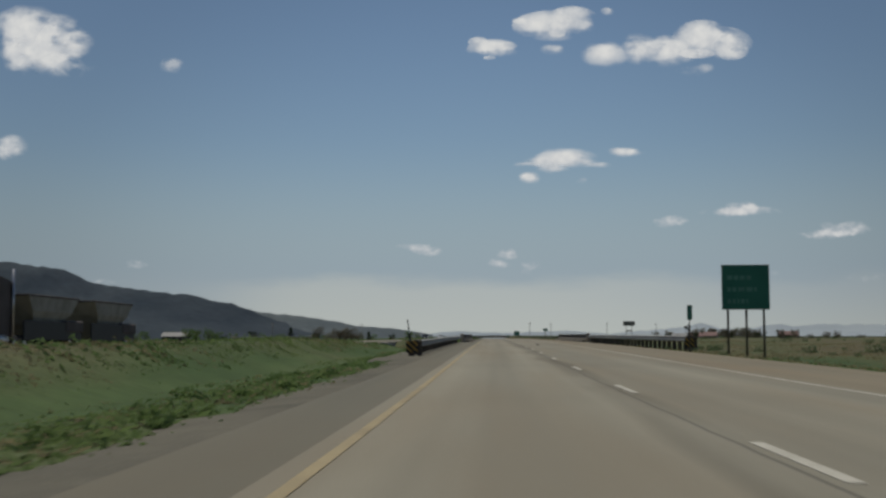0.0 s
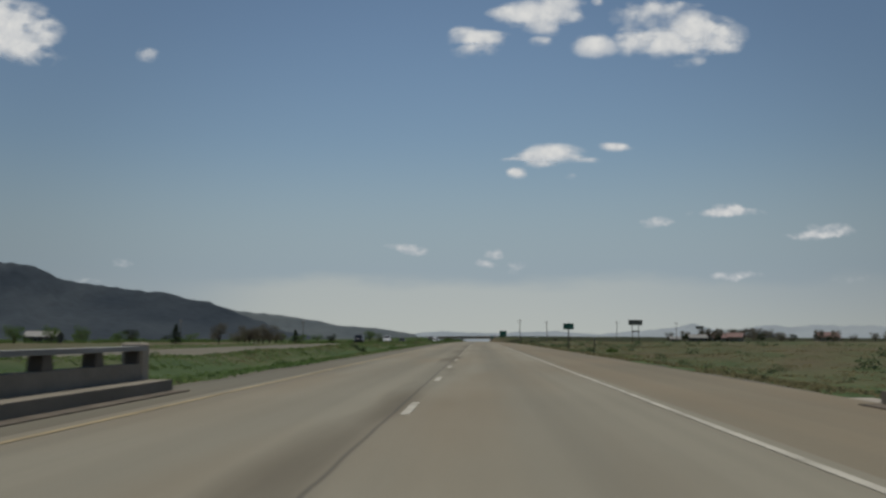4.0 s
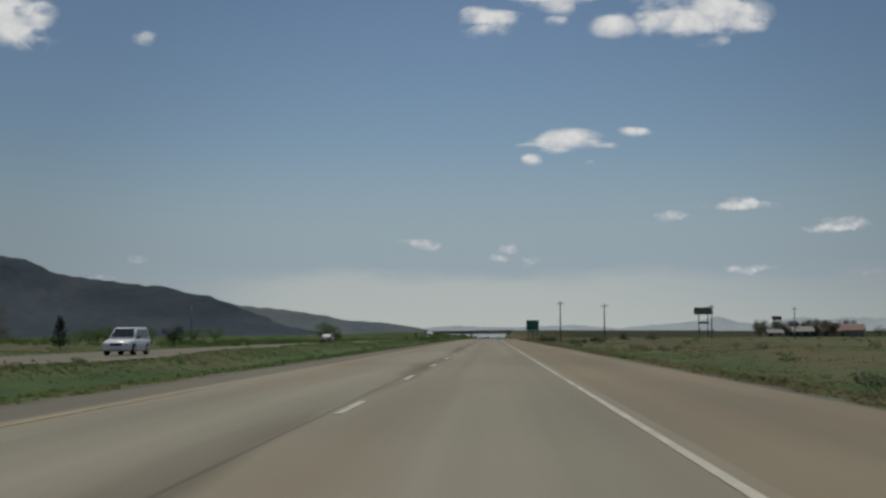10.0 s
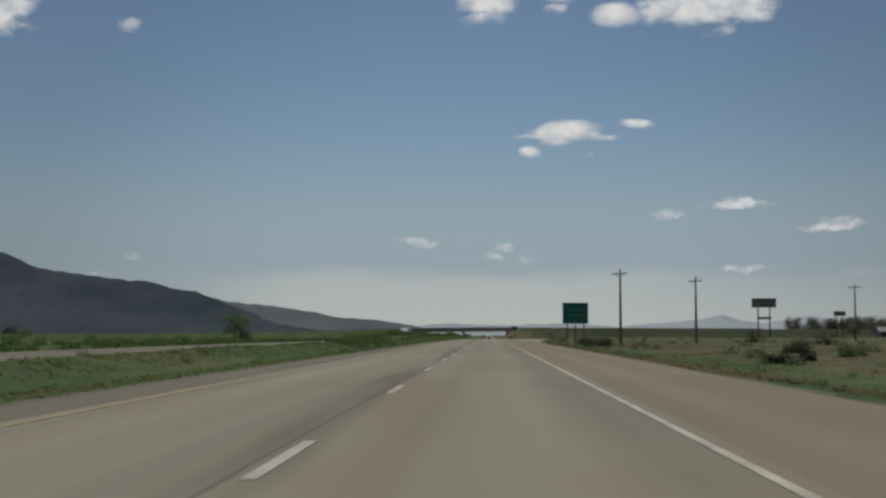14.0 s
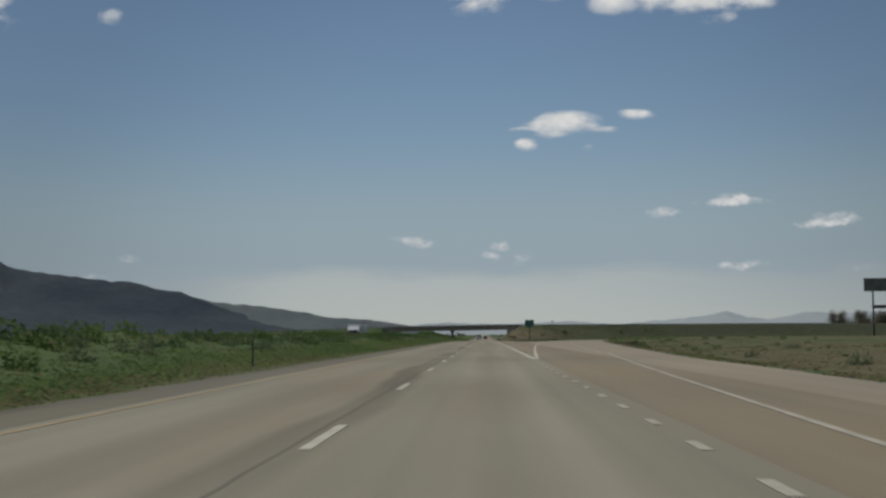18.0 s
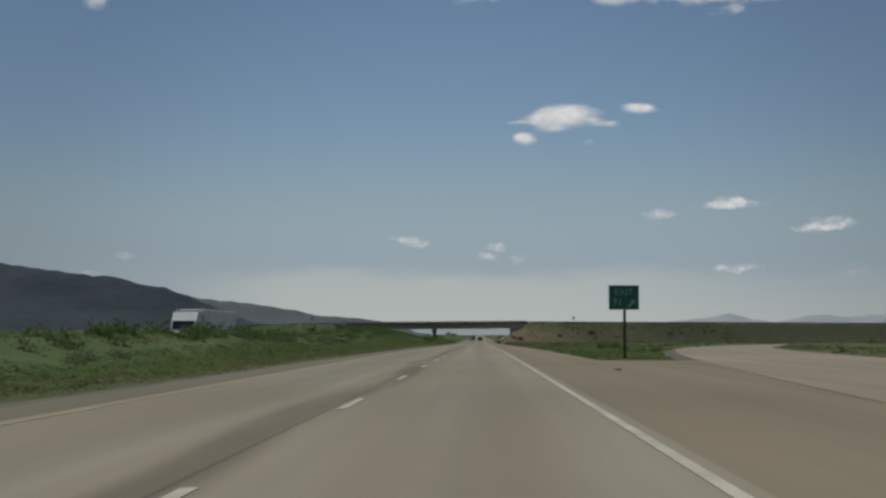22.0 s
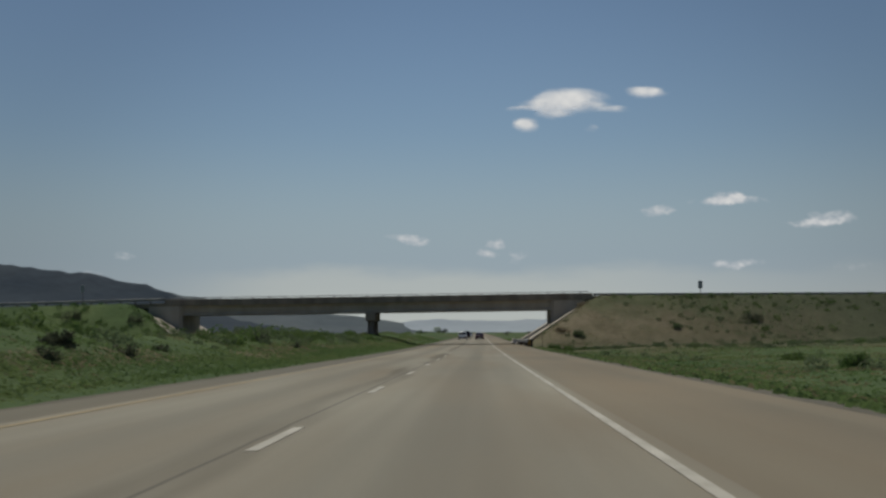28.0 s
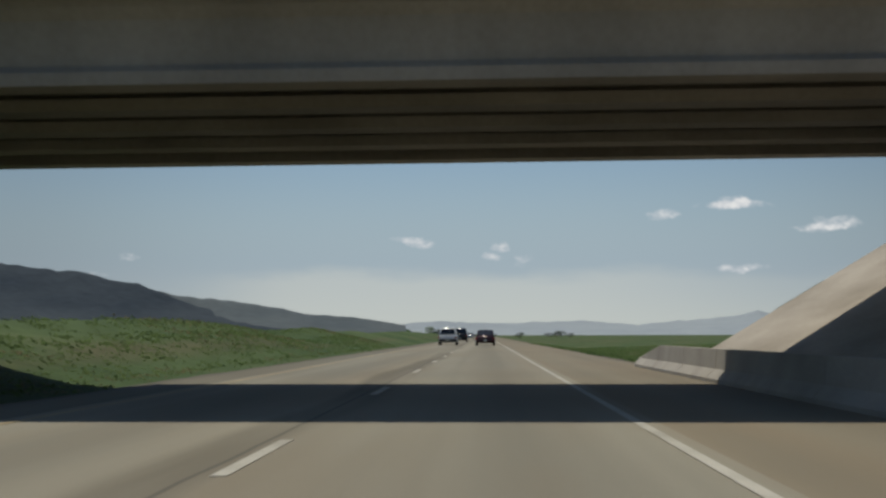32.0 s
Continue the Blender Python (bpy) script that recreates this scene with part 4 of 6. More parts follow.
lettering("EXIT", 0.46, (0.0, -0.020, lo + 0.74), gore, M_LETTER)
lettering("71", 0.52, (-0.33, -0.020, lo + 0.18), gore, M_LETTER)
bm = bmesh.new()
for p in ([(0.18, 0.14), (0.26, 0.07), (0.50, 0.33), (0.42, 0.40)], [(0.30, 0.46), (0.58, 0.48), (0.56, 0.20), (0.46, 0.36)]):
    loft(bm, [[Vector((a, -0.020, lo + 0.04 + b)) for a, b in p], [Vector((a, -0.024, lo + 0.04 + b)) for a, b in p]])
part("arrow", bm, M_LETTER, gore, "white slanted arrow")
road_sign(-49.97, -49.47, 7.75, 8.65, 1190.8, (-49.72,), "small dark sign on the crossing road's western shoulder", (), 0.02, M_BACK, "shoulder_sign", 0.04)
road_sign(30.05, 30.6, 7.55, 8.55, 1190.8, (30.32,), "small dark sign on the crossing road's shoulder", (), 0.02, M_BACK, "shoulder_sign", 0.04)


# weathered board colour, lifted further for haze over the distance
M_BOARD = mat("weathered_billboard_panel", (0.19, 0.162, 0.140), 0.9, col2=(0.27, 0.235, 0.205), scale=0.4, fine=0.12)


def billboard(x, y, wide, tall, z_low, label):
    g = float(ground_z(x, y))
    e = thing("billboard", (x, y, g), label, "billboard", "billboards")
    lo = z_low - g
    one_box("panel", (-wide / 2, wide / 2, -0.25, 0.0, lo, lo + tall), M_BOARD, e, "brown-grey weathered panel", 0.05)
    one_box("trim", (-wide / 2 - 0.12, wide / 2 + 0.12, -0.32, -0.25, lo - 0.15, lo + 0.05), M_BACK, e, "", 0.02)
    for s in (-1, 1):
        bm = bmesh.new()
        tube(bm, (s * wide * 0.24, 0.15, -0.5), (s * wide * 0.24, 0.15, lo + tall * 0.8), 0.26, 0.22, 8)
        part("leg", bm, M_POST, e, "", True)
    one_box("catwalk", (-wide * 0.27, wide * 0.27, -0.9, 0.3, lo * 0.62, lo * 0.62 + 0.9), M_DARK, e, "small dark panel between the legs", 0.03)
    for k in (-0.3, 0.0, 0.3):
        one_box("brace", (wide * k - 0.08, wide * k + 0.08, 0.0, 0.2, lo - 0.3, lo + tall), M_POST, e, "", 0.01)
    return e


billboard(111.0, 1012.0, 9.6, 3.5, 14.1, "brown-grey double-legged billboard above the field")
billboard(182.0, 1157.0, 6.0, 2.2, 13.0, "small distant billboard above the trees")


def utility_pole(x, y, top, turn, arms=1):
    g = float(ground_z(x, y))
    h = top - g
    e = thing("utility_pole", (x, y, g), "weathered wooden utility pole with a crossarm", "utility pole", "utility poles", "", turn)
    bm = bmesh.new()
    tube(bm, (0, 0, -1.0), (0, 0, h), 0.19, 0.13, 10)
    part("pole", bm, M_POLE, e, "", True)
    for k in range(arms):
        z = h - 0.75 - 0.9 * k
        one_box("crossarm", (-1.15, 1.15, -0.20, -0.09, z, z + 0.13), M_POLE, e, "", 0.01)
        for s in (-1.05, -0.45, 0.45, 1.05):
            bm = bmesh.new()
            tube(bm, (s, -0.145, z + 0.13), (s, -0.145, z + 0.20), 0.02, 0.02, 6)
            tube(bm, (s, -0.145, z + 0.20), (s, -0.145, z + 0.32), 0.05, 0.035, 6)
            part("insulator", bm, M_BACK, e)
        for s in (-1, 1):
            bm = bmesh.new()
            tube(bm, (0, -0.17, z - 0.5), (s * 0.7, -0.17, z + 0.02), 0.018, 0.018, 5)
            part("brace", bm, M_STEEL, e)
    return e


POLES = ((19.1, 685.9, 11.9), (31.6, 701.1, 11.6), (68.0, 747.0, 12.4), (104.0, 793.0, 12.6), (-76.0, 690.0, 11.4), (-118.0, 640.0, 11.2))
for x, y, top in POLES:
    utility_pole(x, y, top, -38 if x > 0 else 40)

# ---- the overpass ----
over = thing("overpass", (0, MID_Y, 0), "weathered concrete overpass carrying a crossing road", "bridge", "", "structure")
HW = (BRIDGE_Y1 - BRIDGE_Y0) / 2
XL, XR = -38.6, 16.4
one_box("deck", (XL, XR, -HW + 0.1, HW - 0.1, 6.30, 6.58), M_CONC_OLD, over, "", 0.02)
for s in (-1, 1):
    ys = sorted((s * (HW - 0.32), s * HW))
    one_box("parapet", (XL - 0.4, XR + 0.2, ys[0], ys[1], 6.28, 7.14), M_PARAPET, over, "brown-stained concrete parapet", 0.03)
    ys = sorted((s * (HW - 0.24), s * (HW - 0.12)))
    one_box("hand_rail", (XL - 0.2, XR - 0.3, ys[0], ys[1], 7.30, 7.38), M_RAIL, over, "pale metal rail", 0.02)
    x, data = XL + 0.4, None
    while x < XR:
        if data is None:
            ob = one_box("rail_post", (-0.06, 0.06, -0.07, 0.07, 7.12, 7.31), M_RAIL, over, "", 0.01)
            data = ob.data
        else:
            ob = link_mesh("rail_post", data, over)
        ob.location = (x, s * (HW - 0.18), 0)
        x += 2.13
for xa, xb in ((-36.8, -12.24), (-12.20, 11.2)):
    for k in range(5):
        y = -HW + 0.75 + k * 7.3 / 4
        sec = [(-0.28, 5.02), (0.28, 5.02), (0.28, 5.20), (0.10, 5.32), (0.10, 5.95), (0.22, 6.10), (0.22, 6.30), (-0.22, 6.30), (-0.22, 6.10), (-0.10, 5.95), (-0.10, 5.32), (-0.28, 5.20)]
        bm = loft(bmesh.new(), [[Vector((x, y + a, b)) for a, b in sec] for x in (xa, xb)])
        part("girder", bm, M_CONC_OLD, over)
# cap and columns toned darker than the girders, with the parapet's concrete
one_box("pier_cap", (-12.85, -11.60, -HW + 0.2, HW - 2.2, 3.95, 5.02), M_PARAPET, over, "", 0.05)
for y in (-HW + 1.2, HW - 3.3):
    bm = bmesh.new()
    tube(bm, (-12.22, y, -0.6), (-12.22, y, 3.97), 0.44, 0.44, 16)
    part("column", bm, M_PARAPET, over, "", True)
for xa, s in ((11.2, 1), (-36.8, -1)):
    xs = sorted((xa, xa + s * 1.4))
    one_box("abutment", (xs[0], xs[1], -HW + 0.3, HW - 0.3, 2.6, 6.29), M_CONC_OLD, over, "", 0.04)
    for e in (-1, 1):
        ys = sorted((e * (HW - 0.55), e * (HW - 0.07)))
        xs = sorted((xa + s * 0.3, xa + s * 4.4))
        one_box("wing_wall", (xs[0], xs[1], ys[0], ys[1], 3.0, 6.27), M_CONC_OLD, over, "", 0.04)
    bm = bmesh.new()
    run = 4.1 if s > 0 else 3.0
    # the near rim of the paving flares out towards the foot of the slope
    foot, head = (-HW - (14.4 if s > 0 else 11.0)), -HW - 4.6
    xs = (xa - s * run, xa + s * 2.9)
    hi = (0.78, 0.78 + (run + 2.9) * 0.60)
    lo_ring = [Vector((xs[0], foot, hi[0])), Vector((xs[1], head, hi[1])), Vector((xs[1], HW + 6.1, hi[1])), Vector((xs[0], HW + 6.1, hi[0]))]
    loft(bm, [[p - Vector((0, 0, 1.5)) for p in lo_ring], lo_ring])
    part("slope_paving", bm, M_CONC_TAN, over, "dusty tan concrete slope paving")
# the whole deck leans a little to the west
seen = set()
for ob in over.children:
    if ob.name.startswith("rail_post"):
        ob.location.z -= float(west_drop(ob.location.x))
    elif not ob.name.startswith("slope_paving") and ob.data.name not in seen:
        seen.add(ob.data.name)
        for v in ob.data.vertices:
            if v.co.z > 3.5:
                v.co.z -= float(west_drop(v.co.x))
for xs in ((-900, -42, XL - 0.2), (XR + 0.2, 60, 900)):
    bm = bmesh.new()
    pts = np.linspace(xs[0], xs[-1], 24)
    fall = [0.004 * abs(x) + float(west_drop(x)) for x in pts]
    loft(bm, [[Vector((x, -5.2, 6.81 - f)), Vector((x, 5.2, 6.81 - f)), Vector((x, 5.2, 6.2 - f)), Vector((x, -5.2, 6.2 - f))] for x, f in zip(pts, fall)])
    bmesh.ops.translate(bm, verts=bm.verts, vec=(0, MID_Y, 0))
    tagged(part("crossing_road", bm, M_SHOULDER), "crossing road on top of the grassy embankment", "road", "", "structure")
for xa, xb in ((XR + 0.4, 150.0), (-92.0, XL - 0.5)):
    g = thing("guardrail", (xa, BRIDGE_Y0 + 0.3, 6.75 - float(west_drop(xa))), "low steel guardrail along the crossing road", "guardrail", "roadside guardrails")
    n = int((xb - xa) / 1.9)
    rings = []
    for i in range(n + 1):
        px = (xb - xa) * i / n
        dz = -0.004 * (abs(xa + px) - abs(xa)) - float(west_drop(xa + px) - west_drop(xa))
        rings.append([Vector((px, -s, h - 0.35 + dz)) for s, h in w_profile()] + [Vector((px, -s + 0.012, h - 0.35 + dz)) for s, h in reversed(w_profile())])
    part("rail", loft(bmesh.new(), rings), M_RAIL, g, "", True)
    data = None
    for i in range(n + 1):
        if data is None:
            ob = one_box("post", (-0.08, 0.08, 0.02, 0.18, -0.9, 0.36), M_WOOD, g)
            data = ob.data
        else:
            ob = link_mesh("post", data, g)
        px = (xb - xa) * i / n
        ob.location = (px, 0, -0.004 * (abs(xa + px) - abs(xa)) - float(west_drop(xa + px) - west_drop(xa)))

# the barrier that guards the slope
sec = [(-0.30, -0.15), (0.30, -0.15), (0.30, 0.08), (0.14, 0.27), (0.09, 0.68), (-0.09, 0.68), (-0.14, 0.27), (-0.30, 0.08)]
for k in range(7):
    ya = 1185.2 + 4.1 * k
    e = thing("concrete_barrier", (6.75, ya, 0.56), "pale concrete safety barrier at the slope's foot", "barrier", "concrete barriers")
    top = [(a, b if k < 6 else (b if b < 0.3 else b * 0.45)) for a, b in sec]
    part("body", loft(bmesh.new(), [[Vector((a, 0.015, b)) for a, b in sec], [Vector((a, 4.085, b)) for a, b in top]]), M_CONC, e)


# ---- distance ----
def mountain(name, label, origin, dist, depth, steps, material, knots, rough, tag, low=1.0):
    """A range along an arc round an origin; knots: tangents of the bearing and of the crest's height over the level."""
    tk, hk = zip(*knots)
    ts = np.linspace(tk[0], tk[-1], steps)
    rows = 22
    T, K = np.meshgrid(ts, np.linspace(0, 1, rows), indexing="ij")
    ang = np.arctan(T)
    crest = np.interp(T, tk, hk) * dist * np.cos(ang) * low
    crest = crest * (1 + rough * 0.6 * rough_noise(T * 900, T * 300, 14, tag) + rough * 0.35 * rough_noise(T * 900, T * 300, 4, tag + 2))
    R = dist - depth * (1 - K / 0.72)
    up = np.clip(K / 0.72, 0, 1) ** 1.25
    back = np.clip((1 - K) / 0.28, 0, 1)
    spur = 1 - 0.35 * (1 - up) * (0.5 + 0.5 * rough_noise(T * 1400, K * 60, 16, tag + 5)) - 0.12 * (up < 0.98) * (0.5 + 0.5 * rough_noise(T * 2600, K * 200, 12, tag + 7))
    H = crest * np.minimum(up, back) * spur
    X, Y = origin[0] + R * np.sin(ang), origin[1] + R * np.cos(ang)
    verts = np.stack([X, Y, H + 0.5], -1).reshape(-1, 3)
    faces = [(i * rows + j, (i + 1) * rows + j, (i + 1) * rows + j + 1, i * rows + j + 1) for i in range(steps - 1) for j in range(rows - 1)]
    ob = from_lists(name, verts, faces, material, None, True)
    tagged(ob, label, "mountain", "", "structure")


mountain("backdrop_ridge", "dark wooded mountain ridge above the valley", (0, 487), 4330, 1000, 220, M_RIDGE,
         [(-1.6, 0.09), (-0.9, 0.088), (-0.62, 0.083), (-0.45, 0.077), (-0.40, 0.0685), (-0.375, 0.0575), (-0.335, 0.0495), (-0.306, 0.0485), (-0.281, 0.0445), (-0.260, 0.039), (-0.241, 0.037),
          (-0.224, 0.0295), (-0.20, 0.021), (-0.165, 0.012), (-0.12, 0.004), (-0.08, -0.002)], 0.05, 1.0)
# the ridge's far end, in a copy of its colour paled for haze
mountain("backdrop_ridge_far", "far end of the ridge, paled by haze in its colour", (0, 487), 4440, 600, 200, M_RIDGE_FAR,
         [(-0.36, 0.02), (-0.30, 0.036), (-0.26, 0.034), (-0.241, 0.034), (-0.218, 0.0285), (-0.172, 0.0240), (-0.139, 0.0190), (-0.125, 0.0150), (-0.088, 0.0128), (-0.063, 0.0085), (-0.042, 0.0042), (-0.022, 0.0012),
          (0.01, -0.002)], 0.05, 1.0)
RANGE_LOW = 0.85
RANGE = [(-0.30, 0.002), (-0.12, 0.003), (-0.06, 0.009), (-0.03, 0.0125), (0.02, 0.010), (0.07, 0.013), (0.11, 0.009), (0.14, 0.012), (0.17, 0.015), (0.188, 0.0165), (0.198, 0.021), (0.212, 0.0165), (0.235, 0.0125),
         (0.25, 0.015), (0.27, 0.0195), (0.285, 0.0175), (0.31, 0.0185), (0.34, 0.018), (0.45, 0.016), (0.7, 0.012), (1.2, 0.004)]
mountain("backdrop_range", "far mountain range, pale blue from haze in its colour", (0, 452), 4515, 500, 260, M_RANGE, [(a * 0.945, b * 0.95) for a, b in RANGE], 0.14, 3.0, RANGE_LOW)


# the nearer fair-weather clouds: heaps of bowed puffs far down the valley
# bearing and height as tangents of the way ahead, half width, half height, thickness
CLOUDS_EAST = ((0.0988, 0.2489, 0.0176, 0.0093, 1.0), (0.1274, 0.2537, 0.0167, 0.0111, 0.95), (0.1546, 0.2532, 0.0223, 0.0121, 1.1), (0.1819, 0.2646, 0.0232, 0.0139, 1.1),
               (0.196, 0.2603, 0.0279, 0.0139, 1.0), (0.2087, 0.2535, 0.0158, 0.0093, 0.9), (0.1764, 0.2501, 0.0279, 0.0074, 0.8), (0.1434, 0.2786, 0.0279, 0.0186, 0.42),
               (0.1643, 0.2848, 0.0279, 0.0065, 0.6), (0.1786, 0.2348, 0.0158, 0.0046, 0.35))
CLOUDS_HIGH = ((0.0505, 0.2755, 0.0334, 0.0121, 1.0), (0.0688, 0.2818, 0.0232, 0.0111, 1.0), (0.0244, 0.2787, 0.0158, 0.0056, 0.7), (0.0569, 0.2687, 0.0158, 0.0084, 0.8),
               (0.0001, 0.2548, 0.0223, 0.0079, 0.95), (-0.0116, 0.2603, 0.0121, 0.0065, 0.8), (0.0119, 0.2572, 0.0158, 0.0056, 0.7), (-0.0026, 0.2468, 0.0186, 0.0056, 0.55),
               (0.0539, 0.2539, 0.0093, 0.0042, 0.7), (0.1006, 0.286, 0.0056, 0.0033, 0.6))
CLOUDS_WEST = ((-0.4131, 0.2792, 0.026, 0.0167, 1.1), (-0.3917, 0.273, 0.0279, 0.0158, 1.1), (-0.3723, 0.2668, 0.0158, 0.0121, 0.9), (-0.405, 0.2597, 0.0279, 0.0121, 1.0),
               (-0.3894, 0.2527, 0.026, 0.0121, 0.9), (-0.4106, 0.2511, 0.0204, 0.0102, 0.6), (-0.3796, 0.2448, 0.0232, 0.0065, 0.35), (-0.4246, 0.2717, 0.0139, 0.0279, 1.0),
               (-0.2819, 0.2441, 0.0093, 0.006, 0.62), (-0.4044, 0.164, 0.0121, 0.0093, 0.8))
CLOUDS_MIDDLE = ((0.0661, 0.1684, 0.0259, 0.0081, 1.05), (0.0544, 0.1652, 0.0251, 0.0055, 0.8), (0.0581, 0.1594, 0.0142, 0.0055, 0.75), (0.0336, 0.1633, 0.0134, 0.0026, 0.62),
                 (0.1008, 0.1633, 0.0117, 0.0021, 0.5), (0.0802, 0.1655, 0.0184, 0.0039, 0.6), (0.1217, 0.1739, 0.015, 0.0042, 0.85), (0.1166, 0.175, 0.0084, 0.0034, 0.5),
                 (0.0339, 0.1507, 0.0109, 0.0047, 0.85), (0.0824, 0.1479, 0.0059, 0.0026, 0.35))


def cloud_material(white, grey):
    """Cloud stuff: solid in a puff's middle, frayed towards its rim; it glows by itself, brighter where it is thick."""
    m = bpy.data.materials.new("cloud_puff")
    m.use_nodes = True
    n, l = m.node_tree.nodes, m.node_tree.links
    n.remove(n["Principled BSDF"])
    geo = n.new("ShaderNodeNewGeometry")
    weight = n.new("ShaderNodeUVMap")
    weight.uv_map = "weight"
    place = n.new("ShaderNodeUVMap")
    place.uv_map = "place"
    billows = n.new("ShaderNodeTexNoise")
    billows.inputs["Scale"].default_value, billows.inputs["Detail"].default_value = 0.0085, 5
    drawn = n.new("ShaderNodeMapping")
    drawn.inputs["Scale"].default_value = (0.8, 1.0, 1.9)
    l.new(geo.outputs["Position"], drawn.inputs["Vector"])
    l.new(drawn.outputs[0], billows.inputs["Vector"])
    off = n.new("ShaderNodeVectorMath")
    off.operation = "MULTIPLY_ADD"
    off.inputs[1].default_value, off.inputs[2].default_value = (2.1, 2.1, 0), (-1.05, -1.05, 0)
    l.new(billows.outputs["Color"], off.inputs[0])
    bent = n.new("ShaderNodeVectorMath")
    l.new(place.outputs[0], bent.inputs[0])
    l.new(off.outputs[0], bent.inputs[1])
    sq = n.new("ShaderNodeVectorMath")
    sq.operation = "DOT_PRODUCT"
    l.new(bent.outputs[0], sq.inputs[0])
    l.new(bent.outputs[0], sq.inputs[1])
    rim = n.new("ShaderNodeVectorMath")
    rim.operation = "DOT_PRODUCT"
    l.new(place.outputs[0], rim.inputs[0])
    l.new(place.outputs[0], rim.inputs[1])
    w = n.new("ShaderNodeSeparateXYZ")
    l.new(weight.outputs[0], w.inputs[0])
    fine = noise_node(n, l, geo.outputs["Position"], 0.017, 3)
    core = math_node(n, l, "MULTIPLY", math_node(n, l, "MULTIPLY_ADD", sq.outputs["Value"], -1.0, 1.0, True), w.outputs[0])
    core = math_node(n, l, "ADD", core, math_node(n, l, "MULTIPLY_ADD", fine, 1.0, -0.5))
    soft = math_node(n, l, "MULTIPLY_ADD", rim.outputs["Value"], -1.1, 1.1, True)
    a = math_node(n, l, "MULTIPLY", math_node(n, l, "MULTIPLY_ADD", core, 1.4, -0.12, True), soft)
    # sunlit white and shaded grey are emitted by the puffs themselves
    em = n.new("ShaderNodeEmission")
    c = mix_col(n, l, math_node(n, l, "MULTIPLY_ADD", fine, 1.4, math_node(n, l, "MULTIPLY_ADD", core, 0.6, -0.55), True), grey, white)
    l.new(c, em.inputs[0])
    tr = n.new("ShaderNodeBsdfTransparent")
    mx = n.new("ShaderNodeMixShader")
    l.new(a, mx.inputs[0])
    l.new(tr.outputs[0], mx.inputs[1])
    l.new(em.outputs[0], mx.inputs[2])
    l.new(mx.outputs[0], n["Material Output"].inputs[0])
    return m


M_CLOUD = cloud_material((0.68, 0.68, 0.665), (0.44, 0.47, 0.51))


def cloud(puffs, seen_from, far=4940.0, nearer=1.0):
    """One cloud of overlapping bowed puffs, placed by the tangents under which it stands from a point of the road."""
    dist = far - seen_from
    puffs = [(a * nearer, b * nearer, w * nearer, t * nearer, k) for a, b, w, t, k in puffs]
    mid = [sum(p[k] for p in puffs) / len(puffs) for k in (0, 1)]
    verts, faces, places, weights = [], [], [], []
    seg, rings = 18, 5
    for i, (a, b, wide, tall, thick) in enumerate(puffs):
        wide, tall = wide * dist * 1.3, tall * dist * 1.32
        base = len(verts)
        for j in range(rings + 1):
            for k in range(seg if j else 1):
                f, ang = j / rings, k / seg * math.tau
                u, v = f * math.cos(ang), f * math.sin(ang)
                verts.append(((a - mid[0]) * dist + u * wide, 9.0 * i - 40 * (1 - f * f), (b - mid[1]) * dist + v * tall))
                places.append((u, v))
                weights.append((thick, 0.0))
        for j in range(rings):
            for k in range(seg):
                k2 = (k + 1) % seg
                lo = [base] if j == 0 else [base + 1 + (j - 1) * seg + k2, base + 1 + (j - 1) * seg + k]
                faces.append((base + 1 + j * seg + k, base + 1 + j * seg + k2, *lo))
    me = bpy.data.meshes.new("cloud")
    me.from_pydata(verts, [], faces)
    for name, values in (("place", places), ("weight", weights)):
        layer = me.uv_layers.new(name=name)
        for loop in me.loops:
            layer.data[loop.index].uv = values[loop.vertex_index]
    me.materials.append(M_CLOUD)
    me.shade_smooth()
    ob = new("cloud", me)
    ob.location = (1.8 + mid[0] * dist, seen_from + dist, float(rz(seen_from)) + 0.98 + mid[1] * dist)
    ob.visible_shadow = False
    tagged(ob, "white fair-weather cloud in the blue sky", "cloud", "clouds in the sky", "structure")


for heap in ((CLOUDS_EAST[:9], 225), (CLOUDS_EAST[9:], 225), (CLOUDS_HIGH[:4], 225), (CLOUDS_HIGH[4:8], 225), (CLOUDS_HIGH[8:9], 225), (CLOUDS_HIGH[9:], 225),
                         (CLOUDS_WEST[:8], 225, 4780.0), (CLOUDS_WEST[8:9], 225, 4850.0), (CLOUDS_WEST[9:], 0, 4780.0),
                         (CLOUDS_MIDDLE[:6], 654, 4940.0, 1.029), (CLOUDS_MIDDLE[6:8], 654, 4940.0, 1.029), (CLOUDS_MIDDLE[8:9], 654, 4940.0, 1.029), (CLOUDS_MIDDLE[9:], 654, 4940.0, 1.029)):
    cloud(*heap)


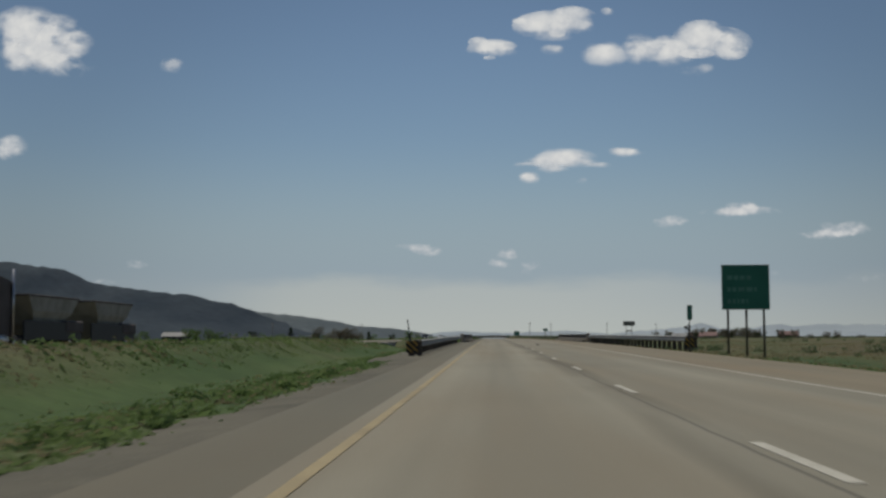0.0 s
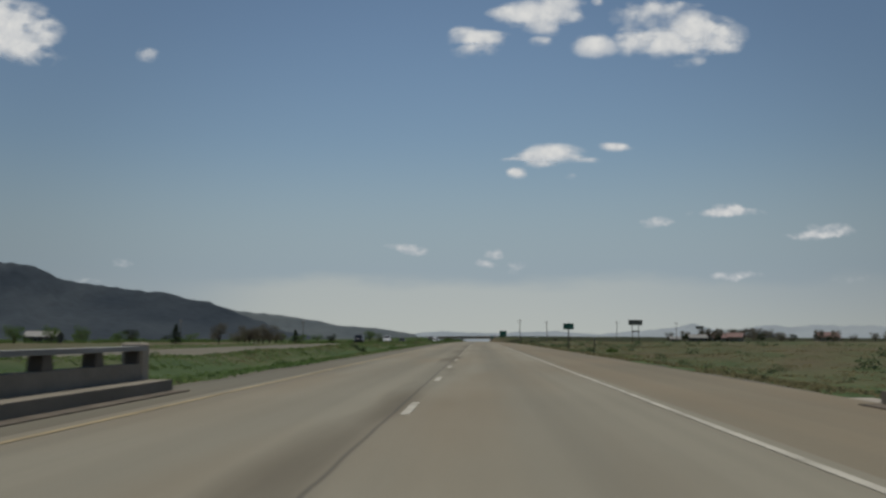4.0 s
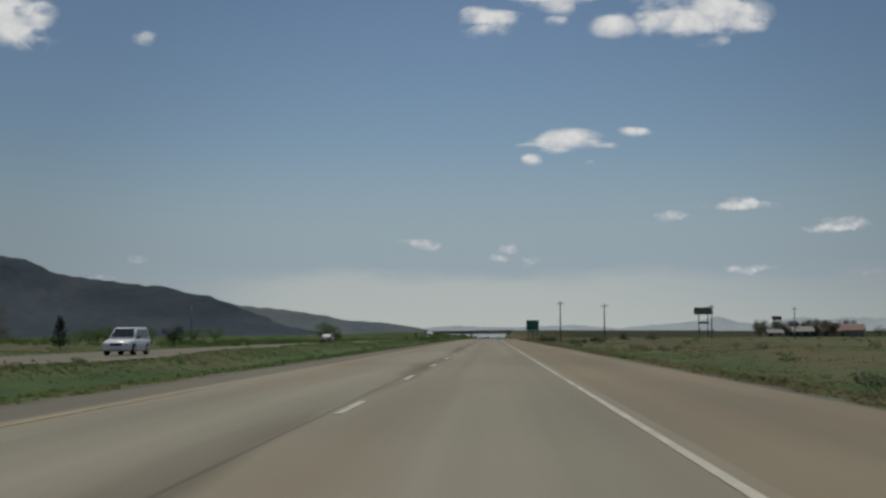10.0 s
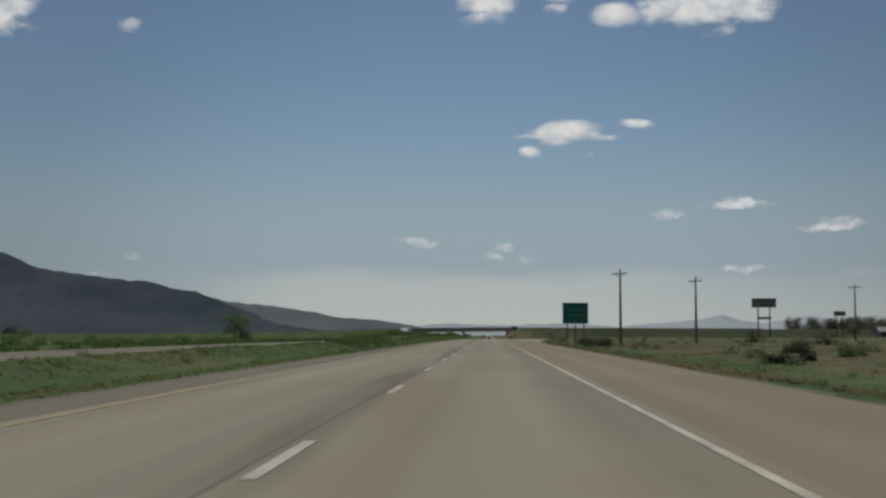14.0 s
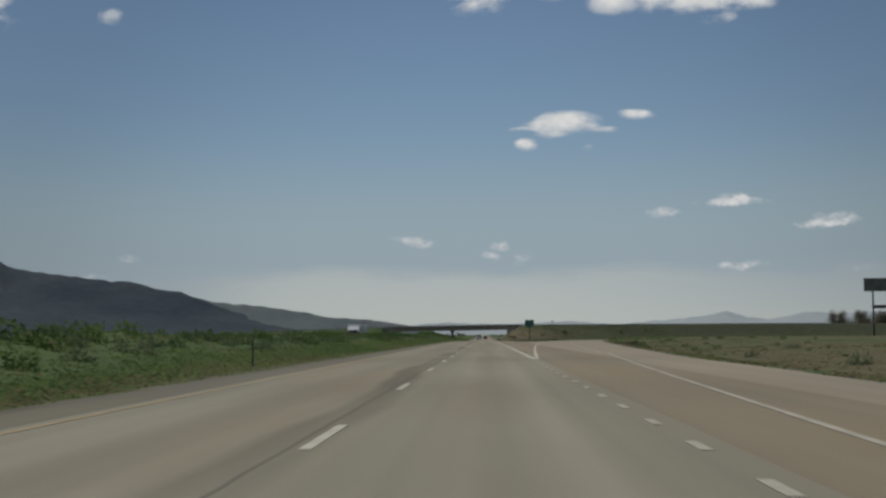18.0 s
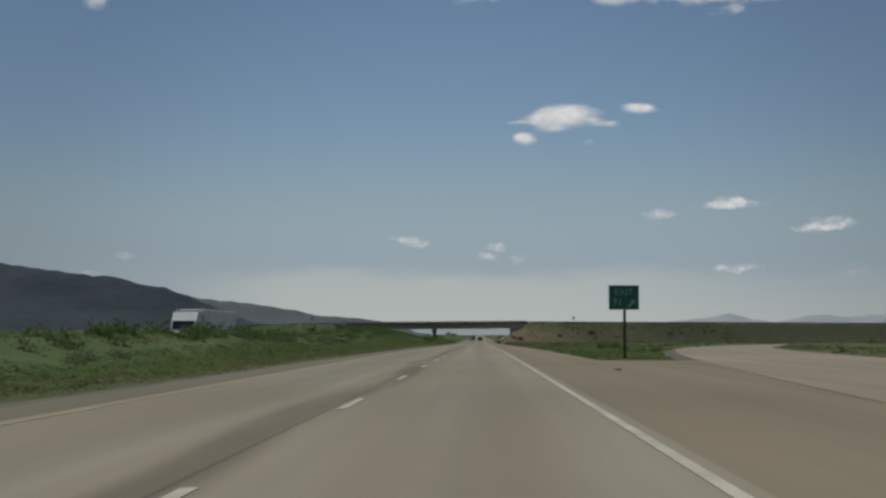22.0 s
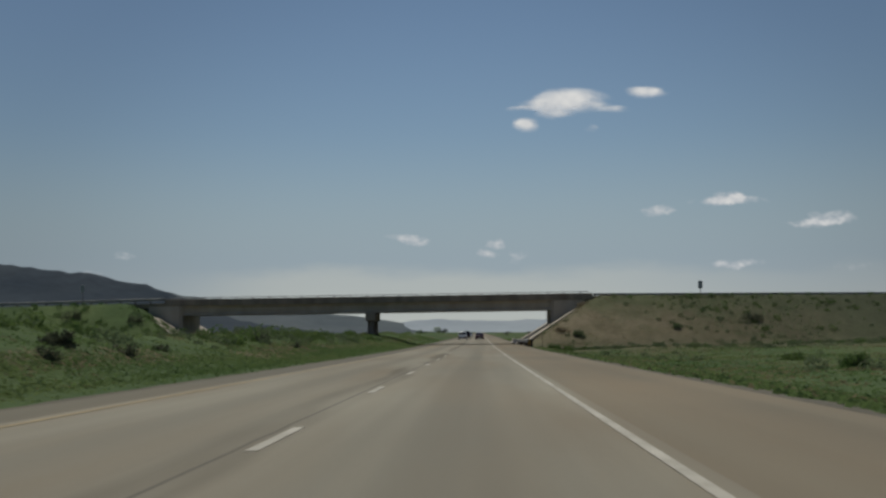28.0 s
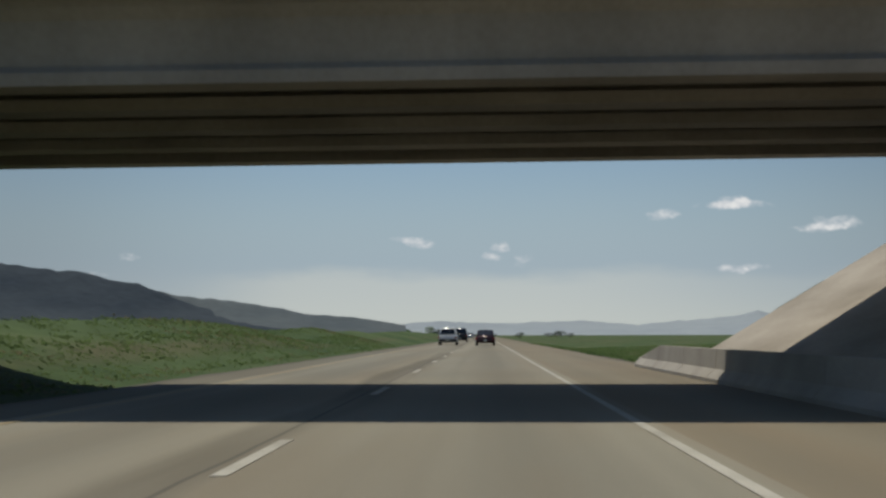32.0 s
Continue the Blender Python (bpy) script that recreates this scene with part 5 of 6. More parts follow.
# ---- vehicles ----
def car(name, label, group, at, turn, paint, L=4.6, W=1.8, H=1.45, kind="sedan"):
    """A road car built nose towards +y: lower body, cabin, glass, lamps, bumpers, mirrors and wheels."""
    e = thing(name, at, label, "car", group, "", turn)
    hl, hw = L / 2, W / 2
    belt = H * (0.62 if kind != "suv" else 0.60)

    def ring(y, w, z0, z1):
        c = 0.10
        return [Vector((-w, y, z0 + c)), Vector((-w + c, y, z0)), Vector((w - c, y, z0)), Vector((w, y, z0 + c)),
                Vector((w, y, z1 - c)), Vector((w - c, y, z1)), Vector((-w + c, y, z1)), Vector((-w, y, z1 - c))]

    nose = {"sedan": 0.62, "suv": 0.72, "pickup": 0.74}[kind] * belt + 0.12
    tail = {"sedan": 0.98, "suv": 1.0, "pickup": 0.98}[kind] * belt
    bm = loft(bmesh.new(), [ring(-hl, hw * 0.90, 0.36, tail - 0.10), ring(-hl + 0.14, hw * 0.97, 0.26, tail), ring(-hl * 0.5, hw, 0.22, belt), ring(0, hw, 0.22, belt),
                            ring(hl * 0.38, hw, 0.22, belt), ring(hl * 0.55, hw * 0.98, 0.24, belt - 0.04), ring(hl - 0.2, hw * 0.93, 0.28, nose), ring(hl, hw * 0.82, 0.38, nose - 0.14)])
    part("body", bm, paint, e, "", True)
    if kind == "sedan":
        prof = [(-hl * 0.72, belt - 0.04), (-hl * 0.34, H), (hl * 0.12, H), (hl * 0.48, belt - 0.04)]
    elif kind == "suv":
        prof = [(-hl * 0.97, belt - 0.04), (-hl * 0.86, H), (hl * 0.14, H), (hl * 0.50, belt - 0.04)]
    else:
        prof = [(-hl * 0.16, belt - 0.04), (-hl * 0.10, H), (hl * 0.26, H), (hl * 0.48, belt - 0.04)]
    bm = bmesh.new()
    rings = []
    for s in (-1, 1):
        rings.append([Vector((s * (hw * (0.92 if z < H - 0.01 else 0.74)), y, z)) for y, z in prof])
    loft(bm, rings)
    bmesh.ops.bevel(bm, geom=list(bm.edges), offset=0.05, segments=2, affect="EDGES")
    cabin = part("cabin", bm, paint, e, "", True)

    def pane(name, pts, label=""):
        """A sheet of glass on four corners, proud of the cabin."""
        q = [Vector(p) for p in pts]
        nrm = (q[1] - q[0]).cross(q[2] - q[0]).normalized()
        loft_bm = loft(bmesh.new(), [[p + nrm * 0.004 for p in q], [p + nrm * 0.022 for p in q]])
        return part(name, loft_bm, M_GLASS_DARK, e, label)

    def lerp(a, b, f):
        return a + (b - a) * f

    (ya, za), (yb, zb), (yc, zc), (yd, zd) = prof
    wide = lambda z: lerp(0.92, 0.74, (z - za) / (H - za)) * hw
    for nm, (y0, z0), (y1, z1), sgn in (("rear_window", prof[0], prof[1], 1), ("windscreen", prof[3], prof[2], -1)):
        p = [(lerp(y0, y1, f), lerp(z0, z1, f)) for f in (0.16, 0.88)]
        w0, w1 = wide(p[0][1]) - 0.10, wide(p[1][1]) - 0.10
        pane(nm, [(-sgn * w0, *p[0]), (sgn * w0, *p[0]), (sgn * w1, *p[1]), (-sgn * w1, *p[1])], "dark tinted glass")
    zl, zt = lerp(za, H, 0.18), lerp(za, H, 0.86)
    cuts = [0.04, 0.5, 0.96] if kind != "suv" else [0.03, 0.36, 0.68, 0.97]
    for s in (-1, 1):
        for f0, f1 in zip(cuts, cuts[1:]):
            def yy(z, f):
                g = (z - za) / (H - za)
                return lerp(lerp(ya, yb, g) + 0.08, lerp(yd, yc, g) - 0.08, f)
            g0, g1 = f0 + 0.015, f1 - 0.015
            c = [(s * (wide(zl) + 0.0), yy(zl, g0), zl), (s * wide(zl), yy(zl, g1), zl), (s * wide(zt), yy(zt, g1), zt), (s * wide(zt), yy(zt, g0), zt)]
            pane("side_window", c if s > 0 else c[::-1])
        one_box("mirror", (s * hw + (0 if s > 0 else -0.2), s * hw + (0.2 if s > 0 else 0), hl * 0.36, hl * 0.36 + 0.14, belt, belt + 0.15), M_TRIM, e, "", 0.03)
        tl = tail - 0.12
        one_box("tail_lamp", (s * hw * 0.88 - 0.16, s * hw * 0.88 + 0.06, -hl - 0.005, -hl + 0.2, tl - 0.22, tl - 0.04), M_RED, e, "red tail lamp", 0.02)
        one_box("head_lamp", (s * hw * 0.74 - 0.16, s * hw * 0.74 + 0.14, hl - 0.16, hl + 0.005, nose - 0.26, nose - 0.10), M_CLEAR, e, "clear headlamp", 0.02)
        for yw in (-hl * 0.60, hl * 0.62):
            r = 0.33 if kind == "sedan" else 0.38
            bm = bmesh.new()
            tube(bm, (s * (hw - 0.20), yw, r), (s * (hw + 0.01), yw, r), r, r, 20)
            wheel = part("wheel", bm, M_RUBBER, e, "black tyre", True)
            bm = bmesh.new()
            tube(bm, (s * (hw + 0.005), yw, r), (s * (hw + 0.022), yw, r), r * 0.62, r * 0.55, 14)
            part("rim", bm, M_ALLOY, wheel, "alloy rim")
    one_box("rear_bumper", (-hw * 0.92, hw * 0.92, -hl - 0.07, -hl + 0.12, 0.34, 0.58), M_TRIM if kind != "sedan" else paint, e, "", 0.05)
    one_box("front_bumper", (-hw * 0.86, hw * 0.86, hl - 0.12, hl + 0.06, 0.32, 0.56), M_TRIM if kind == "pickup" else paint, e, "", 0.05)
    one_box("grille", (-hw * 0.42, hw * 0.42, hl - 0.03, hl + 0.012, nose - 0.28, nose - 0.12), M_TRIM, e, "", 0.01)
    one_box("number_plate", (-0.16, 0.16, -hl - 0.085, -hl - 0.07, 0.42, 0.55), M_SIGN_EDGE, e, "plain pale plate", 0.004)
    if kind == "pickup":
        one_box("cargo_bed", (-hw * 0.80, hw * 0.80, -hl * 0.92, -hl * 0.22, belt - 0.02, belt + 0.012), M_TRIM, e, "dark open bed", 0.004)
    if kind == "suv":
        for s in (-1, 1):
            one_box("roof_rail", (s * hw * 0.66 - 0.02, s * hw * 0.66 + 0.02, -hl * 0.75, hl * 0.05, H + 0.0, H + 0.05), M_TRIM, e, "", 0.01)
    return e


def paint(name, col, metal=0.25):
    return mat(name, col, 0.22, metal, fine=0.04, spec=0.6)


P_WHITE = paint("white_car_paint", (0.60, 0.61, 0.62), 0.0)
P_SILVER = paint("silver_car_paint", (0.42, 0.43, 0.44), 0.5)
P_MAROON = paint("dark_maroon_paint", (0.050, 0.016, 0.020), 0.3)
P_BLACK = paint("black_car_paint", (0.016, 0.017, 0.02), 0.3)
OPP = -0.19
TRAFFIC = "cars on the highway"
car("white_suv", "white hatchback wagon driving in the passing lane", TRAFFIC, (-1.75, 1297.0, float(rz(1297))), 0, P_WHITE, 4.6, 1.84, 1.66, "suv")
car("maroon_sedan", "dark maroon sedan driving in the slow lane", TRAFFIC, (1.9, 1291.0, float(rz(1291))), 0, P_MAROON, 4.7, 1.80, 1.45, "sedan")
car("black_pickup", "dark pickup truck far along the passing lane", TRAFFIC, (-1.5, 1345.0, float(rz(1345))), 0, P_BLACK, 5.4, 1.95, 1.9, "pickup")
car("silver_sedan", "silver sedan far ahead on the highway", TRAFFIC, (-1.6, 1470.0, float(rz(1470))), 0, P_SILVER)
car("white_sedan", "white sedan far ahead on the highway", TRAFFIC, (1.7, 1515.0, float(rz(1515))), 0, P_WHITE)
car("white_suv", "white sport utility car on the opposite carriageway", TRAFFIC, (-21.4, 454.0, float(rz(454)) + OPP), 180, P_WHITE, 4.7, 1.85, 1.75, "suv")
car("black_pickup", "dark pickup with bright headlamps on the opposite carriageway", TRAFFIC, (-25.4, 425.0, float(rz(425)) + OPP), 180, P_BLACK, 5.5, 1.95, 1.85, "pickup")
car("black_sedan", "dark sedan coming along the opposite carriageway", TRAFFIC, (-25.4, 578.0, float(rz(578)) + OPP), 180, P_BLACK)

M_TARP = mat("pale_dusty_tarpaulin", (0.22, 0.212, 0.18), 0.9, col2=(0.31, 0.30, 0.26), scale=1.4, fine=0.1)
M_TRAILER = mat("white_trailer_skin", (0.55, 0.56, 0.57), 0.45, col2=(0.66, 0.67, 0.68), scale=0.6, fine=0.05)


def wheels(e, ys, hw, r=0.5):
    for y in ys:
        for s in (-1, 1):
            bm = bmesh.new()
            tube(bm, (s * (hw - 0.5), y, r), (s * hw, y, r), r, r, 18)
            w = part("wheel", bm, M_RUBBER, e, "black tyre", True)
            bm = bmesh.new()
            tube(bm, (s * (hw + 0.003), y, r), (s * (hw + 0.02), y, r), r * 0.55, r * 0.45, 12)
            part("rim", bm, M_ALLOY, w, "steel rim")


def tractor(e, y0, col):
    """A long-nosed lorry cab whose rear stands at y0, nose towards +y."""
    bm = loft(bmesh.new(), [[Vector((s * w, y, z)) for s, z in ((-1, 0.9), (1, 0.9), (1, h), (-1, h))] for y, w, h in
                            ((y0, 1.22, 3.5), (y0 + 1.9, 1.22, 3.75), (y0 + 2.6, 1.2, 2.9), (y0 + 3.1, 1.2, 1.95))])
    part("cab", bm, col, e, "white sleeper cab")
    bm = loft(bmesh.new(), [[Vector((s * w, y, z)) for s, z in ((-1, 0.55), (1, 0.55), (1, h), (-1, h))] for y, w, h in ((y0 + 3.05, 1.05, 1.95), (y0 + 4.6, 0.9, 1.75), (y0 + 4.9, 0.8, 1.55))])
    part("bonnet", bm, col, e)
    bm = loft(bmesh.new(), [[Vector((s * w, y, z)) for s in (-1, 1) for z in ()] or [Vector((-w, y, z)), Vector((w, y, z)), Vector((w, y + 0.02, z + 0.02)), Vector((-w, y + 0.02, z + 0.02))]
                            for y, w, z in ((y0 + 3.09, 1.05, 2.02), (y0 + 2.66, 1.05, 2.84))])
    part("windscreen", bm, M_GLASS_DARK, e, "dark windscreen")
    one_box("grille", (-0.6, 0.6, y0 + 4.88, y0 + 4.95, 0.75, 1.45), M_ALLOY, e, "bright grille", 0.02)
    one_box("bumper", (-1.15, 1.15, y0 + 4.8, y0 + 5.05, 0.35, 0.72), M_ALLOY, e, "bright bumper", 0.04)
    for s in (-1, 1):
        one_box("head_lamp", (s * 0.85 - 0.14, s * 0.85 + 0.14, y0 + 4.75, y0 + 4.93, 0.95, 1.2), M_CLEAR, e, "clear headlamp", 0.02)
        one_box("side_window", (s * 1.225 - 0.006, s * 1.225 + 0.006, y0 + 1.95, y0 + 2.6, 2.0, 2.6), M_GLASS_DARK, e, "", 0.002)
        bm = bmesh.new()
        tube(bm, (s * 1.3, y0 + 0.1, 0.9), (s * 1.3, y0 + 0.1, 4.1), 0.08, 0.08, 8)
        part("exhaust_stack", bm, M_ALLOY, e, "", True)
        bm = bmesh.new()
        tube(bm, (s * 1.05, y0 + 0.6, 0.75), (s * 1.05, y0 + 2.2, 0.75), 0.3, 0.3, 12)
        part("fuel_tank", bm, M_ALLOY, e, "", True)
    one_box("chassis", (-0.45, 0.45, y0 - 2.2, y0 + 4.4, 0.5, 0.85), M_TRIM, e, "", 0.02)
    wheels(e, (y0 + 3.9, y0 - 0.4, y0 - 1.6), 1.22)


def semi_truck(at):
    e = thing("semi_truck", at, "white semi truck with a box trailer on the opposite carriageway", "truck", "", "", 180)
    tractor(e, 3.0, M_TRAILER)
    one_box("trailer_box", (-1.28, 1.28, -13.2, 2.2, 1.1, 4.05), M_TRAILER, e, "plain white trailer box", 0.04)
    one_box("trailer_frame", (-1.1, 1.1, -13.0, 2.0, 0.85, 1.1), M_TRIM, e, "", 0.02)
    for k in range(9):
        for s in (-1, 1):
            one_box("rib", (s * 1.285 - 0.012, s * 1.285 + 0.012, -12.8 + 1.7 * k, -12.7 + 1.7 * k, 1.15, 4.0), M_BACK, e, "", 0.004)
    one_box("mud_flap", (-1.2, 1.2, -13.1, -13.05, 0.35, 0.9), M_TRIM, e, "", 0.01)
    wheels(e, (-10.6, -11.9), 1.24)


def load_truck(at):
    e = thing("hopper_truck", at, "dark truck pulling two pale dusty hopper trailers", "truck", "", "", 180)
    tractor(e, 10.6, M_DARK)
    sec = lambda y0, y1, w, z: [Vector((-w, y0, z)), Vector((w, y0, z)), Vector((w, y1, z)), Vector((-w, y1, z))]
    for rear in (-9.0, 0.9):
        part("hopper", loft(bmesh.new(), [sec(rear + 3.6, rear + 5.2, 0.55, 0.75), sec(rear + 1.4, rear + 7.0, 1.2, 2.2), sec(rear + 0.6, rear + 7.8, 1.27, 2.95)]), M_TARP, e, "pale dusty sheet-metal hopper")
        one_box("hopper_rim", (-1.31, 1.31, rear + 0.55, rear + 7.85, 2.92, 3.02), M_DARK, e, "dark rim", 0.02)
        for s in (-1, 1):
            one_box("side_panel", (s * 1.24 - 0.04, s * 1.24 + 0.04, rear + 0.1, rear + 8.3, 0.75, 1.72), M_TRIM, e, "dark side panel", 0.02)
            one_box("fender", (s * 1.05 - 0.28, s * 1.05 + 0.28, rear - 0.1, rear + 2.6, 1.15, 1.8), M_DARK, e, "dark rear fender", 0.08)
        one_box("mud_flap", (-1.2, 1.2, rear - 0.1, rear - 0.04, 0.35, 0.95), M_TRIM, e, "", 0.01)
        wheels(e, (rear + 0.7, rear + 1.9), 1.26)
    one_box("drawbar", (-0.12, 0.12, -0.9, 1.0, 0.8, 1.0), M_TRIM, e, "", 0.02)


semi_truck((-26.8, 941.0, float(rz(938)) + OPP))
load_truck((-26.0, 67.0, float(rz(67)) + OPP))


# ---- farm buildings beyond the field ----
M_ROOF_PALE = mat("pale_metal_roof", (0.17, 0.165, 0.155), 0.6, col2=(0.23, 0.225, 0.21), scale=0.5, fine=0.10)
M_ROOF_RED = mat("faded_red_roof", (0.165, 0.095, 0.085), 0.75, col2=(0.22, 0.135, 0.12), scale=0.6, fine=0.08)
M_WALL = mat("dark_barn_boards", (0.055, 0.05, 0.05), 0.85, col2=(0.085, 0.078, 0.075), scale=1.0, fine=0.1)
M_WALL_TAN = mat("tan_house_siding", (0.22, 0.19, 0.15), 0.85, fine=0.08)


def house(name, x, y, wx, wy, eave, ridge, wall, roof, label, turn=0):
    g = float(ground_z(x, y))
    e = thing(name, (x, y, g), label, "building", "farm buildings", "", turn)
    a, b = wx / 2, wy / 2
    bm = loft(bmesh.new(), [[Vector((p, -b, -0.5)), Vector((p, b, -0.5)), Vector((p, b, eave)), Vector((p, 0, ridge - 0.12)), Vector((p, -b, eave))] for p in (-a, a)])
    part("wall", bm, wall, e)
    for s in (-1, 1):
        bm = loft(bmesh.new(), [[Vector((p, s * (b + 0.5), eave - 0.25)), Vector((p, 0, ridge)), Vector((p, 0, ridge + 0.14)), Vector((p, s * (b + 0.5), eave - 0.10))] for p in (-a - 0.4, a + 0.4)])
        part("roof_slope", bm, roof, e)
    n = max(2, int(wx / 3))
    for k in range(n):
        xx = -a + (k + 0.5) * wx / n
        w = one_box("window", (xx - 0.5, xx + 0.5, -b - 0.05, -b + 0.02, 1.0, 2.0), M_GLASS_DARK, e, "", 0.01)
        one_box("frame", (xx - 0.58, xx + 0.58, -b - 0.03, -b + 0.01, 0.92, 2.08), M_SIGN_EDGE, w, "", 0.01)
    one_box("door", (-a + 0.5, -a + 1.5, -b - 0.06, -b + 0.02, 0, 2.05), M_TRIM, e, "dark door", 0.01)
    return e


house("barn", 139.0, 928.0, 11.0, 8.0, 2.6, 4.6, M_WALL, M_ROOF_PALE, "low dark barn with a pale metal roof")
house("house", 151.0, 926.0, 9.0, 8.0, 2.8, 5.4, M_WALL_TAN, M_ROOF_RED, "farmhouse with a faded red roof", 12)
house("house", 163.0, 930.0, 10.0, 8.0, 3.2, 5.8, M_WALL_TAN, M_ROOF_RED, "tan farmhouse among bare trees", -20)
house("shed", 118.0, 884.0, 6.0, 5.0, 2.2, 3.4, M_WALL_TAN, M_ROOF_PALE, "small pale-roofed shed by the field")
house("house", 226.0, 950.0, 14.0, 9.0, 4.0, 7.0, M_WALL_TAN, M_ROOF_RED, "large reddish farm building beyond the trees", 5)
house("barn", -159.0, 600.0, 12.0, 8.0, 2.4, 4.2, M_WALL, M_ROOF_PALE, "long low shed with a white roof beyond the median")


# ---- plants ----
def leaf_cloud(rng, n, rx, ry, rz_, size, base=0.0, flat=0.6, hollow=0.35):
    """Small leaf quads spread through an uneven ball: arrays of corners."""
    d = rng.normal(size=(n, 3))
    d /= np.linalg.norm(d, axis=1)[:, None]
    d[:, 2] = np.abs(d[:, 2]) if base == 0 else d[:, 2]
    lump = 0.78 + 0.22 * np.sin(d[:, 0] * 5.1 + rng.uniform(0, 6)) * np.sin(d[:, 1] * 4.3 + rng.uniform(0, 6)) + 0.16 * np.sin(d[:, 2] * 9 + 1)
    r = (hollow + (1 - hollow) * rng.random(n) ** 0.5) * lump
    c = d * r[:, None] * np.array([rx, ry, rz_]) + np.array([0, 0, base])
    a = rng.normal(size=(n, 3))
    a /= np.linalg.norm(a, axis=1)[:, None]
    b = np.cross(a, rng.normal(size=(n, 3)))
    b /= np.linalg.norm(b, axis=1)[:, None]
    s = size * rng.uniform(0.6, 1.4, n)[:, None]
    return np.stack([c - a * s - b * s * flat, c + a * s - b * s * flat * 0.5, c + a * s * 0.9 + b * s * flat, c - a * s * 0.7 + b * s * flat * 0.8], 1)


def blades(rng, n, spread, tall):
    """Bent grass blades as narrow quads: arrays of corners."""
    c = np.zeros((n, 3))
    c[:, :2] = rng.normal(size=(n, 2)) * spread
    h = tall * rng.uniform(0.5, 1.2, n)
    lean = rng.normal(size=(n, 2)) * 1.5 * tall
    ang = rng.uniform(0, math.tau, n)
    w = np.stack([np.cos(ang), np.sin(ang), np.zeros(n)], 1) * (0.035 + 0.04 * rng.random(n))[:, None]
    top = c + np.concatenate([lean, h[:, None]], 1)
    return np.stack([c - w, c + w, top + w * 0.25, top - w * 0.25], 1)


def quad_mesh(name, corners, material):
    corners = corners.reshape(-1, 4, 3)
    n = len(corners)
    me = bpy.data.meshes.new(name)
    me.vertices.add(n * 4)
    me.vertices.foreach_set("co", corners.astype(np.float32).ravel())
    me.loops.add(n * 4)
    me.loops.foreach_set("vertex_index", np.arange(n * 4, dtype=np.int32))
    me.polygons.add(n)
    me.polygons.foreach_set("loop_start", np.arange(0, n * 4, 4, dtype=np.int32))
    me.materials.append(material)
    me.update(calc_edges=True)
    return me


def scatter(name, label, material, templates, xs, ys, sizes, rng, sink=0.03):
    """One object of many plants: templates turned, scaled and set on the ground."""
    zs = ground_z(xs, ys) - sink
    gx_, gy_ = (ground_z(xs + 0.4, ys) - zs - sink) / 0.4, (ground_z(xs, ys + 0.4) - zs - sink) / 0.4
    out = []
    pick = rng.integers(0, len(templates), len(xs))
    turn = rng.uniform(0, math.tau, len(xs))
    for k, t in enumerate(templates):
        m = pick == k
        if not m.any():
            continue
        c, s = np.cos(turn[m]), np.sin(turn[m])
        p = t[None] * sizes[m][:, None, None, None]
        x = p[..., 0] * c[:, None, None] - p[..., 1] * s[:, None, None] + xs[m][:, None, None]
        y = p[..., 0] * s[:, None, None] + p[..., 1] * c[:, None, None] + ys[m][:, None, None]
        z = p[..., 2] + zs[m][:, None, None] + (x - xs[m][:, None, None]) * gx_[m][:, None, None] + (y - ys[m][:, None, None]) * gy_[m][:, None, None]
        out.append(np.stack([x, y, z], -1).reshape(-1, 4, 3))
    ob = link_mesh(name, quad_mesh(name, np.concatenate(out), material))
    return tagged(ob, label, "vegetation", "", "stuff")


rng = np.random.default_rng(5)
TUFTS = [blades(rng, 14, 0.28, 0.075) for _ in range(6)]
SHRUBS = [leaf_cloud(rng, 170, 0.62, 0.62, 0.52, 0.046) for _ in range(6)]


def free_of_road(x, y):
    """Where plants may stand: off the pavements, gravel, walls and bridge works."""
    rim = np.where((y > 636) & (y < 1196), np.maximum(pave_right(y) + 0.8, 7.7), 7.7)
    gore = (y > 868) & (x > 8.2) & (x < ramp_x(y) - 2.4 * ramp_slant(y))
    ok = (((x > rim) | gore | ((y > 1122) & (x > 7.7))) & ~((y > 1179.5) & (y < 1208) & (x < np.maximum(8.0, 16.5 - np.clip(1189 - y, 0, 9) * 0.95)))) | (x < -5.95)
    ok &= ~((x < -16.2) & (x > -28.8))
    ok &= ~((x > -7.2) & (x < 0) & (y > 44) & (y < 120))
    ok &= ~((y > 118) & (y < 180) & (((x > -6.4) & (x < 8.2)) | ((x > -30) & (x < -15))))
    ok &= ~((y > BRIDGE_Y0 - 1) & (y < BRIDGE_Y1 + 1) & ((x < -29) | (x > 7)))
    ok &= ~((y > 1200) & (y < 1215) & (x > 7) & (x < 19))
    ok &= ~((np.abs(y - MID_Y) < 7.2) & ((x < -28) | (x > 7)))
    return ok


def patch(n, x0, x1, y0, y1, near=0.0):
    """Random spots in a stretch, thinned away from its first side by the power near."""
    f = rng.random(n) ** (1 + near)
    return x0 + (x1 - x0) * f, rng.uniform(y0, y1, n)


def grow(name, label, material, templates, n, x0, x1, y0, y1, s0, s1, near=0.0, clump=None, level=0.0):
    x, y = patch(n, x0, x1, y0, y1, near)
    k = free_of_road(x, y)
    if clump:
        k &= rough_noise(x, y, clump, 2.0) > level
    x, y = x[k], y[k]
    if len(x):
        scatter(name, label, material, templates, x, y, rng.uniform(s0, s1, len(x)), rng)


